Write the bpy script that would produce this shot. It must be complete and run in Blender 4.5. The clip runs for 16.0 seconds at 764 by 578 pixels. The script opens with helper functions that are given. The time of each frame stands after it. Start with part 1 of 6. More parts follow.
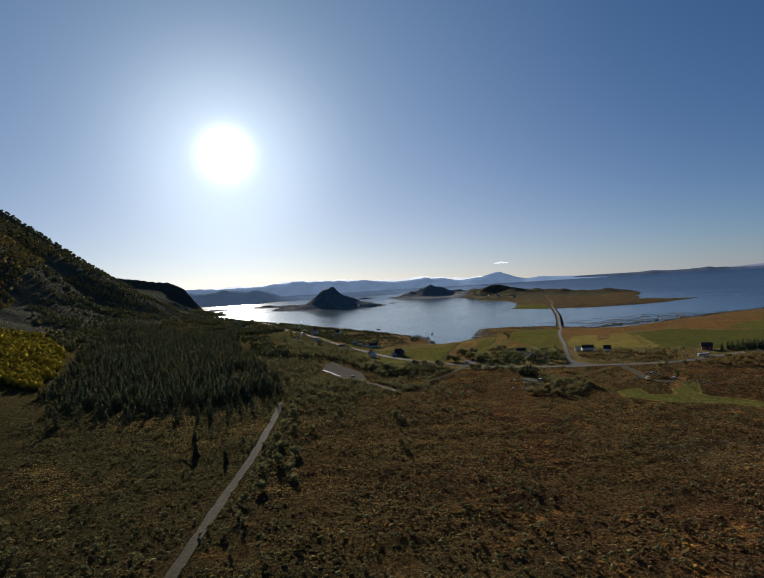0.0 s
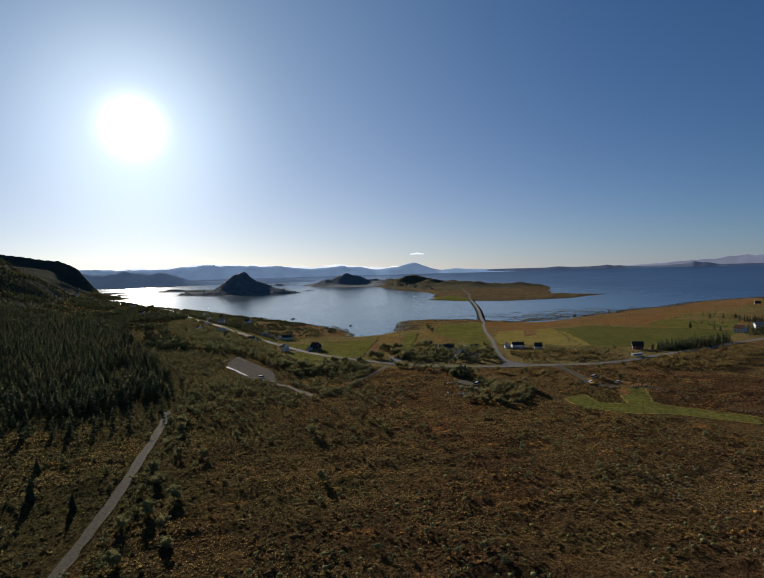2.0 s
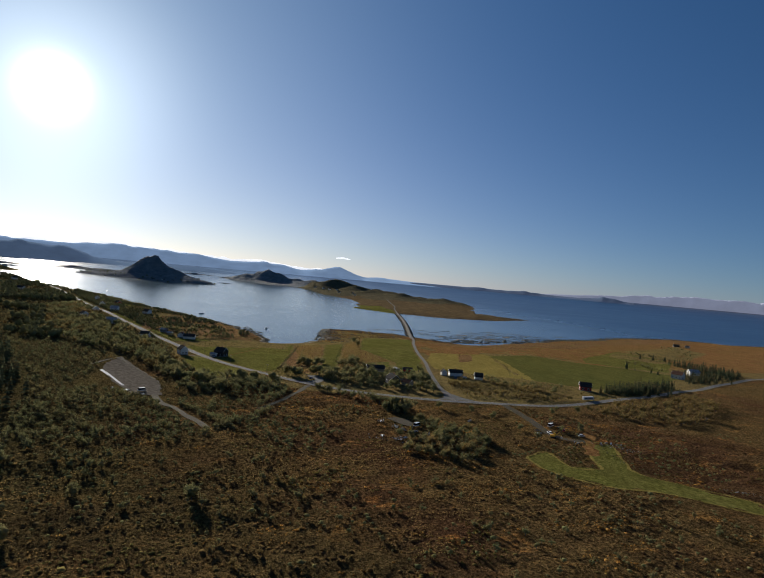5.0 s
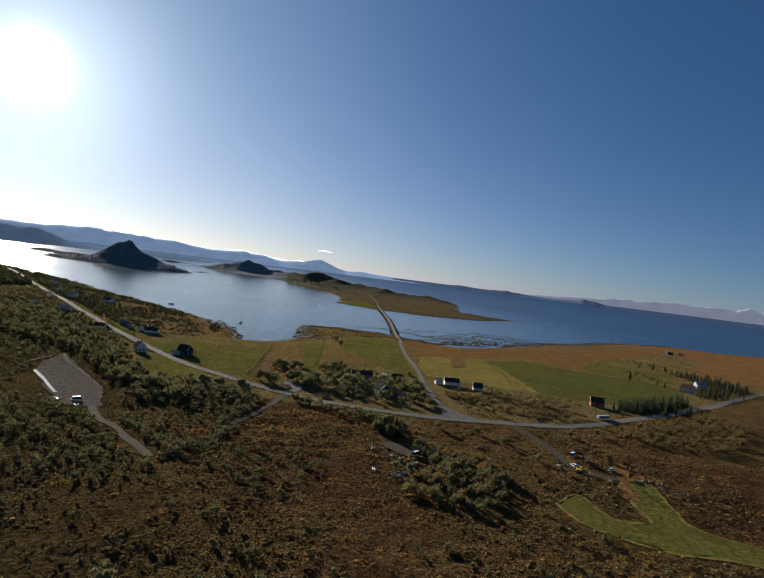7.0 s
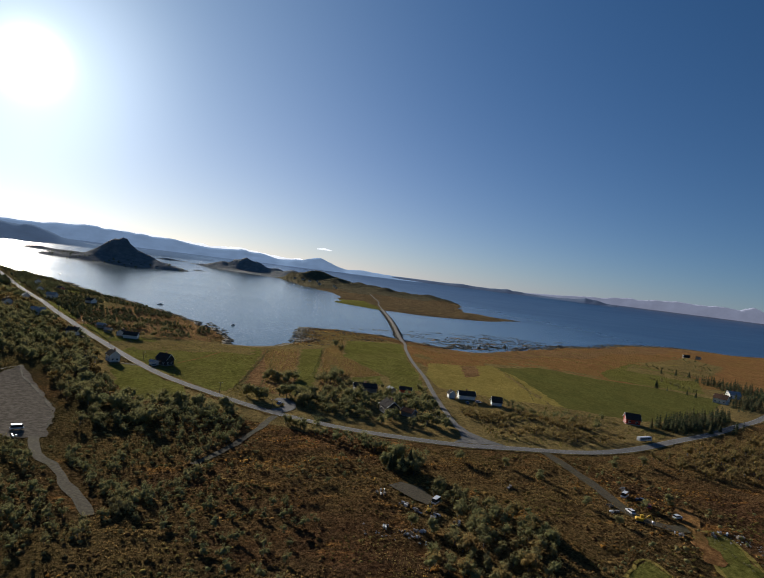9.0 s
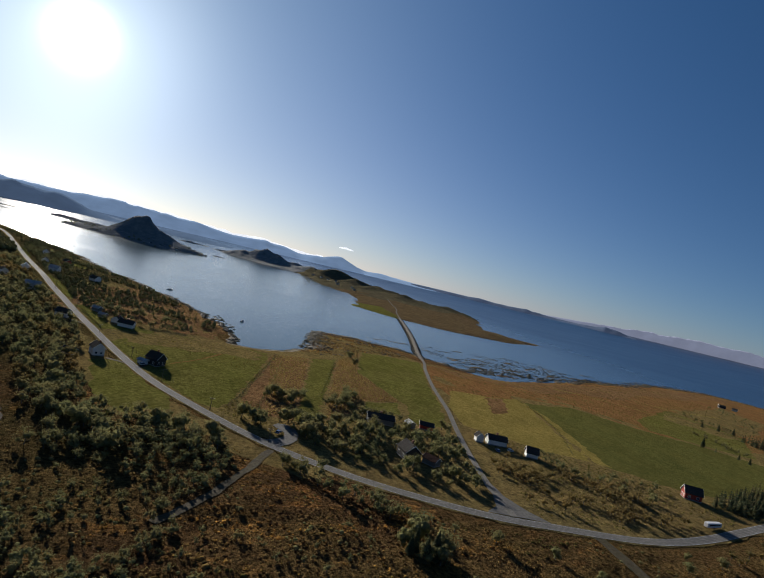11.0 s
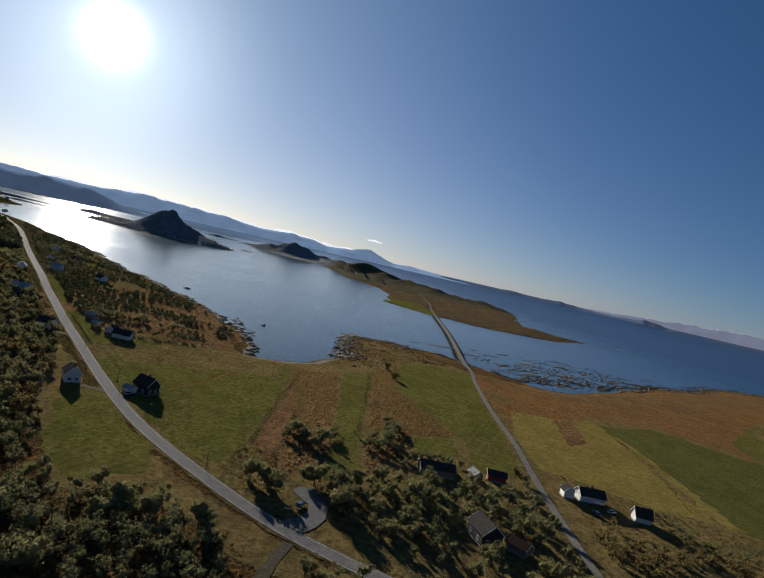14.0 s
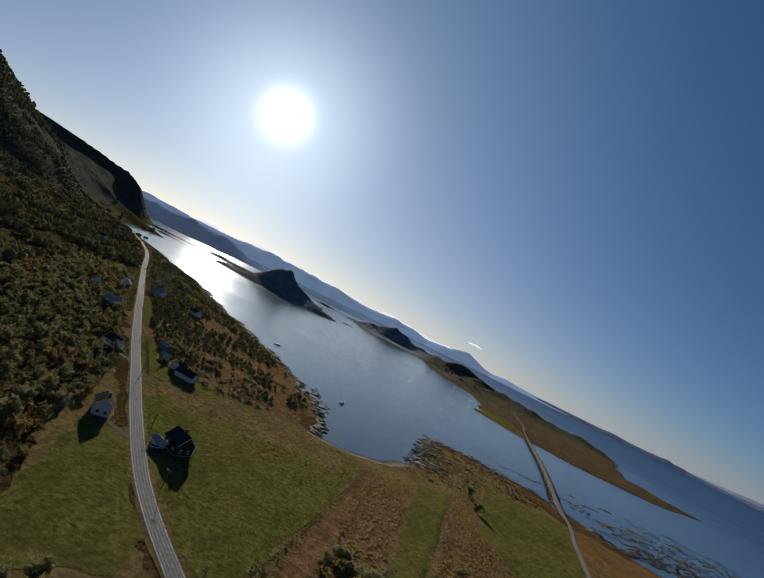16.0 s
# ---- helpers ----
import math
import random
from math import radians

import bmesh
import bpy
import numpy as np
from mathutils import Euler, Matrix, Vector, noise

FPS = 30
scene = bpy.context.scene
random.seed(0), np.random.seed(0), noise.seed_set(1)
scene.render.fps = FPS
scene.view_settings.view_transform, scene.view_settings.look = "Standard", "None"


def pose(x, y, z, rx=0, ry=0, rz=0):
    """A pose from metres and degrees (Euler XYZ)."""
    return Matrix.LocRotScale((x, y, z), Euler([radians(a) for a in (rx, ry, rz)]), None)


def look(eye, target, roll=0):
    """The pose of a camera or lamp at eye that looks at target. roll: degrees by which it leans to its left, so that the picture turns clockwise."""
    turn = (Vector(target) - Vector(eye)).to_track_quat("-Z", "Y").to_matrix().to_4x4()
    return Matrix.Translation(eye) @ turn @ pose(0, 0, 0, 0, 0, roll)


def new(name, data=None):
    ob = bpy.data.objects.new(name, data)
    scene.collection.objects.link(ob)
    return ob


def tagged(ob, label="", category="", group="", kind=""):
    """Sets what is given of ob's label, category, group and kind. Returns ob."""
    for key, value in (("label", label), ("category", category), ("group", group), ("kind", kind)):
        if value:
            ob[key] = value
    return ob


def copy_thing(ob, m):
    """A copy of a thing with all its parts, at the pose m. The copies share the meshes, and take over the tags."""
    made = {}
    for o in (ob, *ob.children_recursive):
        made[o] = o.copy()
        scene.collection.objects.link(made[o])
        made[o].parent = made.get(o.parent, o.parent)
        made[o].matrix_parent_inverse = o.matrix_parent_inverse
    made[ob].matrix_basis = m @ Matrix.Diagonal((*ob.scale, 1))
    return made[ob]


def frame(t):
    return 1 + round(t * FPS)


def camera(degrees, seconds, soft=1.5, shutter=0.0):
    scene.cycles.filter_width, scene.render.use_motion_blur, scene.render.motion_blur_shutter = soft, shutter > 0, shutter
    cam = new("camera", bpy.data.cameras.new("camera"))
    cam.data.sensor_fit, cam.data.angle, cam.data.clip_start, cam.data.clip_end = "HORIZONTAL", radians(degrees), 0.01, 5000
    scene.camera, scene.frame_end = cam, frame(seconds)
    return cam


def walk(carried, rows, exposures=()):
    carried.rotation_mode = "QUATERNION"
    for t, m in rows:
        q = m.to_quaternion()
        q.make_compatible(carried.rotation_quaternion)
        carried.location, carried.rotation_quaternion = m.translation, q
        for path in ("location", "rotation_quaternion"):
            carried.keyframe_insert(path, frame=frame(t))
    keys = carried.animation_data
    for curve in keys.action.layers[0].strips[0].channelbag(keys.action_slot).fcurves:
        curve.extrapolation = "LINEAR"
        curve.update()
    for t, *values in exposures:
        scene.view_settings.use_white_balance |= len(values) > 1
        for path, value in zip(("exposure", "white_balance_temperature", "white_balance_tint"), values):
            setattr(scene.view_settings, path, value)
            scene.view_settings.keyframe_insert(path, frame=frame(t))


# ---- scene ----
# seconds, eye in metres, turn in degrees
PATH = [
    (0.0, -0.00, -0.00, 72.00, 89.68, 3.45, -0.00),
    (0.5, 0.15, 13.87, 71.88, 89.69, 4.17, -2.09),
    (1.0, -0.44, 27.75, 71.18, 89.64, 3.47, -4.70),
    (1.5, -1.39, 40.52, 71.10, 88.88, 2.78, -6.96),
    (2.0, -1.36, 52.34, 71.20, 88.07, 1.52, -8.86),
    (2.5, -1.03, 63.88, 71.04, 87.91, -0.43, -10.58),
    (3.0, 0.25, 74.98, 70.58, 88.35, -1.41, -11.99),
    (3.5, 1.42, 85.29, 70.19, 88.89, -0.11, -13.01),
    (4.0, 2.12, 95.59, 70.44, 89.16, -1.49, -14.42),
    (4.5, 2.94, 105.82, 70.84, 88.95, -3.42, -15.81),
    (5.0, 4.42, 116.52, 70.88, 88.87, -5.13, -16.92),
    (7.5, 14.89, 174.63, 69.65, 88.65, -7.78, -19.53),
    (8.0, 17.06, 184.82, 69.69, 88.89, -9.16, -19.66),
    (8.5, 19.58, 194.55, 70.10, 88.10, -9.81, -19.28),
    (9.0, 22.64, 203.84, 69.93, 88.38, -7.21, -18.96),
    (11.5, 30.62, 257.99, 73.15, 88.46, -14.19, -16.77),
    (12.0, 32.36, 268.80, 73.10, 88.56, -11.65, -15.79),
    (12.5, 33.86, 278.89, 73.07, 88.27, -11.40, -15.44),
    (13.0, 35.16, 289.33, 73.86, 87.62, -13.30, -15.28),
    (13.5, 36.73, 300.37, 74.07, 87.07, -11.04, -14.56),
    (14.0, 38.29, 311.18, 73.95, 86.95, -12.97, -13.97),
    (14.5, 39.72, 323.78, 71.84, 88.49, -24.44, -12.20),
    (15.0, 42.27, 337.68, 69.02, 91.90, -26.76, -7.80),
    (15.5, 43.98, 348.50, 68.39, 92.71, -25.78, -4.93),
    (16.0, 43.81, 358.05, 68.77, 93.18, -26.25, -2.98),
]
cam = camera(70.0, 16.0, soft=1.1)
walk(cam, [(t, pose(x, y, z, rx, ry, rz)) for t, x, y, z, rx, ry, rz in PATH],
     [(0.0, 0.58), (2.0, 0.65), (4.5, 0.74), (9.0, 0.78), (11.5, 0.72), (14.0, 0.62), (15.0, 0.52), (16.0, 0.45)])

# ---- light ----
SUN_AZ, SUN_EL = -15.2, 14.0  # degrees from +y towards +x, and above the horizon
sky_world = bpy.data.worlds.new("sky")
scene.world = sky_world
sky_world.use_nodes = True
wn, wl = sky_world.node_tree.nodes, sky_world.node_tree.links
sky = wn.new("ShaderNodeTexSky")
sky.sky_type, sky.sun_disc = "NISHITA", False
sky.sun_elevation, sky.sun_rotation = radians(SUN_EL), radians(SUN_AZ)
sky.altitude, sky.air_density, sky.dust_density, sky.ozone_density = 50, 0.85, 0.10, 6.0
sa, se = radians(SUN_AZ), radians(SUN_EL)
SUN_WAY = Vector((math.sin(sa) * math.cos(se), math.cos(sa) * math.cos(se), math.sin(se)))


def aureole(strength, degrees, colour):
    """The bright sky close round the sun, fading with the angle from it."""
    dot = wn.new("ShaderNodeVectorMath")
    dot.operation = "DOT_PRODUCT"
    wl.new(wn["sky_way"].outputs["Generated"], dot.inputs[0])
    dot.inputs[1].default_value = SUN_WAY
    off = wn.new("ShaderNodeMath")
    off.operation = "SUBTRACT"
    wl.new(dot.outputs["Value"], off.inputs[0])
    off.inputs[1].default_value = 1.0
    scale = wn.new("ShaderNodeMath")
    scale.operation = "DIVIDE"
    wl.new(off.outputs[0], scale.inputs[0])
    scale.inputs[1].default_value = radians(degrees) ** 2 / 2
    fall = wn.new("ShaderNodeMath")
    fall.operation = "EXPONENT"
    wl.new(scale.outputs[0], fall.inputs[0])
    size = wn.new("ShaderNodeMath")
    size.operation = "MULTIPLY"
    wl.new(fall.outputs[0], size.inputs[0])
    size.inputs[1].default_value = strength
    glow = wn.new("ShaderNodeBackground")
    glow.inputs["Color"].default_value = (*colour, 1)
    wl.new(size.outputs[0], glow.inputs["Strength"])
    return glow.outputs[0]


way = wn.new("ShaderNodeTexCoord")
way.name = "sky_way"
wl.new(sky.outputs["Color"], wn["Background"].inputs["Color"])
wn["Background"].inputs["Strength"].default_value = 0.030
total = wn["Background"].outputs[0]
haze_up = wn.new("ShaderNodeSeparateXYZ")
wl.new(way.outputs["Generated"], haze_up.inputs[0])


def horizon_haze(strength, depth, colour, degrees=0.0):
    """The pale haze low over the sea, brighter on the sun's side where degrees are given."""
    up = wn.new("ShaderNodeMath")
    up.operation = "DIVIDE"
    wl.new(haze_up.outputs["Z"], up.inputs[0])
    up.inputs[1].default_value = -depth
    fall = wn.new("ShaderNodeMath")
    fall.operation = "EXPONENT"
    wl.new(up.outputs[0], fall.inputs[0])
    cap = wn.new("ShaderNodeMath")
    cap.operation = "MINIMUM"
    wl.new(fall.outputs[0], cap.inputs[0])
    cap.inputs[1].default_value = 1.0
    size = wn.new("ShaderNodeMath")
    size.operation = "MULTIPLY"
    wl.new(cap.outputs[0], size.inputs[0])
    size.inputs[1].default_value = strength
    if degrees:
        dot = wn.new("ShaderNodeVectorMath")
        dot.operation = "DOT_PRODUCT"
        wl.new(way.outputs["Generated"], dot.inputs[0])
        dot.inputs[1].default_value = SUN_WAY
        near = wn.new("ShaderNodeMath")
        near.operation = "MULTIPLY_ADD"
        wl.new(dot.outputs["Value"], near.inputs[0])
        near.inputs[1].default_value = 2 / radians(degrees) ** 2
        near.inputs[2].default_value = -2 / radians(degrees) ** 2
        side = wn.new("ShaderNodeMath")
        side.operation = "EXPONENT"
        wl.new(near.outputs[0], side.inputs[0])
        both_ways = wn.new("ShaderNodeMath")
        both_ways.operation = "MULTIPLY"
        wl.new(size.outputs[0], both_ways.inputs[0])
        wl.new(side.outputs[0], both_ways.inputs[1])
        size = both_ways
    glow = wn.new("ShaderNodeBackground")
    glow.inputs["Color"].default_value = (*colour, 1)
    wl.new(size.outputs[0], glow.inputs["Strength"])
    return glow.outputs[0]


for part_light in (aureole(1.0, 2.0, (1.0, 0.98, 0.92)), aureole(0.30, 8.5, (0.90, 0.98, 0.95)), aureole(0.135, 25.0, (0.80, 0.94, 0.85)), aureole(0.076, 70.0, (0.05, 0.37, 1.0)),
                   horizon_haze(0.29, 0.12, (1.0, 0.62, 0.32), 36.0), horizon_haze(0.055, 0.26, (1.0, 0.74, 0.44), 42.0), horizon_haze(0.045, 0.08, (0.52, 0.64, 1.0))):
    both = wn.new("ShaderNodeAddShader")
    wl.new(total, both.inputs[0])
    wl.new(part_light, both.inputs[1])
    total = both.outputs[0]
wl.new(total, wn["World Output"].inputs["Surface"])
sun_lamp = bpy.data.lights.new("sun", "SUN")
sun_lamp.energy, sun_lamp.angle, sun_lamp.color = 4.7, radians(0.6), (1.0, 0.94, 0.85)
sun = new("sun", sun_lamp)
sun.matrix_world = look(SUN_WAY * 300, (0, 0, 0))


# ---- materials ----
class Mat:
    """A small builder for node materials."""

    def __init__(self, name, rough=0.9, spec=0.25, metal=0.0):
        self.m = bpy.data.materials.new(name)
        self.m.use_nodes = True
        self.n, self.l = self.m.node_tree.nodes, self.m.node_tree.links
        self.b = self.n["Principled BSDF"]
        self.b.inputs["Roughness"].default_value = rough
        self.b.inputs["Specular IOR Level"].default_value = spec
        self.b.inputs["Metallic"].default_value = metal
        self.co = self.n.new("ShaderNodeNewGeometry").outputs["Position"]

    def use_object_space(self):
        self.co = self.n.new("ShaderNodeTexCoord").outputs["Object"]
        return self

    def noise(self, scale, detail=4.0, rough=0.6, stretch=None, turn=0.0, warp=0.0):
        co = self.co
        if stretch:
            mp = self.n.new("ShaderNodeMapping")
            mp.inputs["Scale"].default_value = stretch
            mp.inputs["Rotation"].default_value = (0, 0, radians(turn))
            self.l.new(co, mp.inputs["Vector"])
            co = mp.outputs["Vector"]
        t = self.n.new("ShaderNodeTexNoise")
        t.inputs["Scale"].default_value, t.inputs["Detail"].default_value = scale, detail
        t.inputs["Roughness"].default_value, t.inputs["Distortion"].default_value = rough, warp
        self.l.new(co, t.inputs["Vector"])
        return t.outputs["Fac"]

    def cells(self, scale, feature="F1", out="Distance", stretch=None):
        co = self.co
        if stretch:
            mp = self.n.new("ShaderNodeMapping")
            mp.inputs["Scale"].default_value = stretch
            self.l.new(co, mp.inputs["Vector"])
            co = mp.outputs["Vector"]
        t = self.n.new("ShaderNodeTexVoronoi")
        t.feature = feature
        t.inputs["Scale"].default_value = scale
        self.l.new(co, t.inputs["Vector"])
        return t.outputs[out]

    def waves(self, scale, turn=0.0, warp=2.0, detail=2.0):
        mp = self.n.new("ShaderNodeMapping")
        mp.inputs["Rotation"].default_value = (0, 0, radians(turn))
        self.l.new(self.co, mp.inputs["Vector"])
        t = self.n.new("ShaderNodeTexWave")
        t.inputs["Scale"].default_value, t.inputs["Distortion"].default_value = scale, warp
        t.inputs["Detail"].default_value = detail
        self.l.new(mp.outputs["Vector"], t.inputs["Vector"])
        return t.outputs["Fac"]

    def island(self):
        return self.n.new("ShaderNodeNewGeometry").outputs["Random Per Island"]

    def each(self):
        return self.n.new("ShaderNodeObjectInfo").outputs["Random"]

    def ramp(self, fac, stops):
        r = self.n.new("ShaderNodeValToRGB")
        while len(r.color_ramp.elements) < len(stops):
            r.color_ramp.elements.new(0.5)
        for e, (at, c) in zip(r.color_ramp.elements, stops):
            e.position = at
            e.color = (*c, 1) if len(c) == 3 else c
        self.l.new(fac, r.inputs["Fac"])
        return r.outputs["Color"]

    def mix(self, fac, a, b, mode="MIX"):
        x = self.n.new("ShaderNodeMix")
        x.data_type, x.blend_type = "RGBA", mode
        for sock, v in ((x.inputs["Factor"], fac), (x.inputs[6], a), (x.inputs[7], b)):
            if isinstance(v, (int, float)):
                sock.default_value = v
            elif isinstance(v, tuple):
                sock.default_value = (*v, 1)
            else:
                self.l.new(v, sock)
        return x.outputs[2]

    def height(self):
        sep = self.n.new("ShaderNodeSeparateXYZ")
        self.l.new(self.co, sep.inputs[0])
        return sep.outputs["Z"]

    def west(self):
        """One on the wet olive bog in the west of the moor, nought on the dry heath in its east, with a ragged border."""
        sep = self.n.new("ShaderNodeSeparateXYZ")
        self.l.new(self.co, sep.inputs[0])
        ragged = self.n.new("ShaderNodeMath")
        ragged.operation = "MULTIPLY_ADD"
        self.l.new(self.noise(0.02, 5, 0.65), ragged.inputs[0])
        ragged.inputs[1].default_value = 160.0
        self.l.new(sep.outputs["X"], ragged.inputs[2])
        return self.span(ragged.outputs[0], 130, 10)

    def span(self, v, a, b, lo=0.0, hi=1.0):
        r = self.n.new("ShaderNodeMapRange")
        for key, x in (("From Min", a), ("From Max", b), ("To Min", lo), ("To Max", hi)):
            r.inputs[key].default_value = x
        self.l.new(v, r.inputs["Value"])
        return r.outputs["Result"]

    def color(self, c):
        if isinstance(c, tuple):
            self.b.inputs["Base Color"].default_value = (*c, 1)
        else:
            self.l.new(c, self.b.inputs["Base Color"])
        return self

    def rough(self, v):
        self.l.new(v, self.b.inputs["Roughness"])
        return self

    def bump(self, h, dist, strength=1.0):
        b = self.n.new("ShaderNodeBump")
        b.inputs["Distance"].default_value, b.inputs["Strength"].default_value = dist, strength
        self.l.new(h, b.inputs["Height"])
        old = self.b.inputs["Normal"].links
        if old:
            self.l.new(old[0].from_socket, b.inputs["Normal"])
        self.l.new(b.outputs["Normal"], self.b.inputs["Normal"])
        return self

    def through_light(self, amount):
        self.b.inputs["Transmission Weight"].default_value = 0.0
        self.b.inputs["Subsurface Weight"].default_value = 0.0
        tr = self.n.new("ShaderNodeBsdfTranslucent")
        mx = self.n.new("ShaderNodeMixShader")
        mx.inputs["Fac"].default_value = amount
        src = self.b.inputs["Base Color"].links
        if src:
            self.l.new(src[0].from_socket, tr.inputs["Color"])
        self.l.new(self.b.outputs[0], mx.inputs[1])
        self.l.new(tr.outputs[0], mx.inputs[2])
        self.l.new(mx.outputs[0], self.n["Material Output"].inputs["Surface"])
        return self


def mat_moor():
    m = Mat("heath_moor", 1.0, 0.0)
    big = m.noise(0.012, 4)
    mid = m.noise(0.09, 5, 0.7)
    fine = m.noise(0.9, 5, 0.75)
    heather = m.ramp(fine, [(0.36, (0.043, 0.024, 0.015)), (0.5, (0.126, 0.063, 0.032)), (0.66, (0.234, 0.121, 0.061))])
    grass = m.ramp(fine, [(0.38, (0.179, 0.084, 0.029)), (0.5, (0.487, 0.207, 0.056)), (0.63, (0.845, 0.402, 0.113))])
    moss = m.ramp(fine, [(0.38, (0.071, 0.051, 0.021)), (0.5, (0.187, 0.130, 0.046)), (0.63, (0.320, 0.221, 0.083))])
    tops = m.noise(0.06, 6, 0.75, stretch=(0.55, 1.5, 1), turn=12)
    c = m.mix(m.ramp(mid, [(0.52, (0, 0, 0)), (0.60, (0.8, 0.8, 0.8))]), heather, m.mix(m.ramp(tops, [(0.50, (0.15, 0.15, 0.15)), (0.58, (1, 1, 1))]), heather, grass))
    burnt = m.noise(0.035, 5, 0.7, stretch=(0.6, 1.4, 1), turn=-15)
    c = m.mix(m.ramp(burnt, [(0.54, (0, 0, 0)), (0.62, (0.5, 0.5, 0.5))]), c, m.ramp(fine, [(0.4, (0.028, 0.019, 0.014)), (0.65, (0.085, 0.055, 0.036))]))
    c = m.mix(m.ramp(big, [(0.38, (0.15, 0.15, 0.15)), (0.55, (1, 1, 1))]), c, m.mix(0.65, c, moss))
    bog = m.ramp(fine, [(0.38, (0.034, 0.035, 0.016)), (0.5, (0.071, 0.067, 0.028)), (0.63, (0.129, 0.114, 0.044))])
    c = m.mix(m.west(), c, m.mix(0.75, c, bog))
    m.color(c)
    m.bump(m.noise(0.55, 6, 0.7), 1.6).bump(m.noise(2.2, 3, 0.7), 0.5)
    return m.m


def mat_grass(name, a, b, c, turn=0.0, stripe=0.12, dry=(0.16, 0.12, 0.03), dry_amount=0.6):
    m = Mat(name, 1.0, 0.0)
    fine = m.noise(0.55, 7, 0.82)
    mid = m.noise(0.11, 6, 0.75, stretch=(1, 0.6, 1), turn=turn)
    big = m.noise(0.03, 5, 0.65)
    col = m.ramp(fine, [(0.38, a), (0.5, b), (0.62, c)])
    col = m.mix(m.ramp(big, [(0.42, (0, 0, 0)), (0.62, (dry_amount,) * 3)]), col, m.mix(m.ramp(fine, [(0.3, (0.2,) * 3), (0.7, (0.75,) * 3)]), col, dry))
    col = m.mix(m.ramp(mid, [(0.42, (0.75,) * 3), (0.52, (0, 0, 0))]), col, m.mix(0.6, col, a))
    mow = m.waves(0.10, turn, 1.2)
    col = m.mix(m.span(mow, 0, 1, 0, stripe), col, c)
    m.color(col)
    m.bump(m.noise(0.7, 7, 0.8), 1.3).bump(m.noise(0.09, 3), 1.0)
    return m.m


def mat_asphalt():
    m = Mat("asphalt", 0.9, 0.05)
    c = m.ramp(m.noise(0.8, 4), [(0.4, (0.11, 0.104, 0.096)), (0.6, (0.16, 0.152, 0.14))])
    m.color(m.mix(m.ramp(m.noise(0.05, 3), [(0.4, (0, 0, 0)), (0.7, (0.5, 0.5, 0.5))]), c, (0.11, 0.105, 0.10)))
    m.bump(m.noise(8, 3), 0.03)
    return m.m


def mat_gravel():
    m = Mat("gravel", 1.0, 0.03)
    c = m.ramp(m.noise(1.2, 5, 0.7), [(0.3, (0.043, 0.036, 0.025)), (0.55, (0.082, 0.069, 0.047)), (0.75, (0.125, 0.105, 0.072))])
    m.color(m.mix(m.ramp(m.noise(0.12, 4), [(0.5, (0, 0, 0)), (0.7, (0.468, 0.449, 0.393))]), c, (0.070, 0.060, 0.023)))
    m.bump(m.noise(2.5, 4, 0.7), 0.12)
    return m.m


def mat_water():
    m = Mat("sea_water", 0.12, 0.36)
    m.b.inputs["IOR"].default_value = 1.33
    calm = m.span(m.noise(0.004, 4, 0.6, stretch=(1, 1.8, 1)), 0.35, 0.65, 0.10, 0.13)
    sep = m.n.new("ShaderNodeSeparateXYZ")
    m.l.new(m.co, sep.inputs[0])
    outer = m.ramp(m.noise(0.003, 3), [(0.35, (0.010, 0.040, 0.100)), (0.65, (0.018, 0.055, 0.122))])
    bay = m.ramp(m.noise(0.006, 4), [(0.35, (0.030, 0.064, 0.076)), (0.65, (0.042, 0.078, 0.092))])
    m.color(m.mix(m.span(sep.outputs["X"], 120, 520), bay, outer))
    rougher = m.n.new("ShaderNodeMath")
    rougher.operation = "ADD"
    m.l.new(calm, rougher.inputs[0])
    m.l.new(m.span(sep.outputs["X"], 250, 1100, 0.0, 0.22), rougher.inputs[1])
    m.rough(rougher.outputs[0])
    m.bump(m.noise(0.5, 4, 0.65), 0.12).bump(m.noise(0.05, 3, 0.6), 0.03)
    return m.m


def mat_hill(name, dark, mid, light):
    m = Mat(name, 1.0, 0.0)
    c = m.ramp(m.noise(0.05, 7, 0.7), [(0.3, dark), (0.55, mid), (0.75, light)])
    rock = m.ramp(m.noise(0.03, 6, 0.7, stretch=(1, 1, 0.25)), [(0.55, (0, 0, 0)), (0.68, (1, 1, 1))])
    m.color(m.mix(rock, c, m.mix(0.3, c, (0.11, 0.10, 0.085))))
    m.bump(m.noise(0.03, 7, 0.75), 14.0).bump(m.noise(0.2, 5, 0.75), 4.0)
    return m.m


# Backdrop material: emission repeats the base colour in place of light from the air.
def mat_glowing_backdrop(name, colour, glow):
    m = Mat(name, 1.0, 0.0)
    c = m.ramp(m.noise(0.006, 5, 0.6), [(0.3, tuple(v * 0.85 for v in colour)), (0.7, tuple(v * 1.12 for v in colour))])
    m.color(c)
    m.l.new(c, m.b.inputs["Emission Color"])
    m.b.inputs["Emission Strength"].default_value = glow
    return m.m


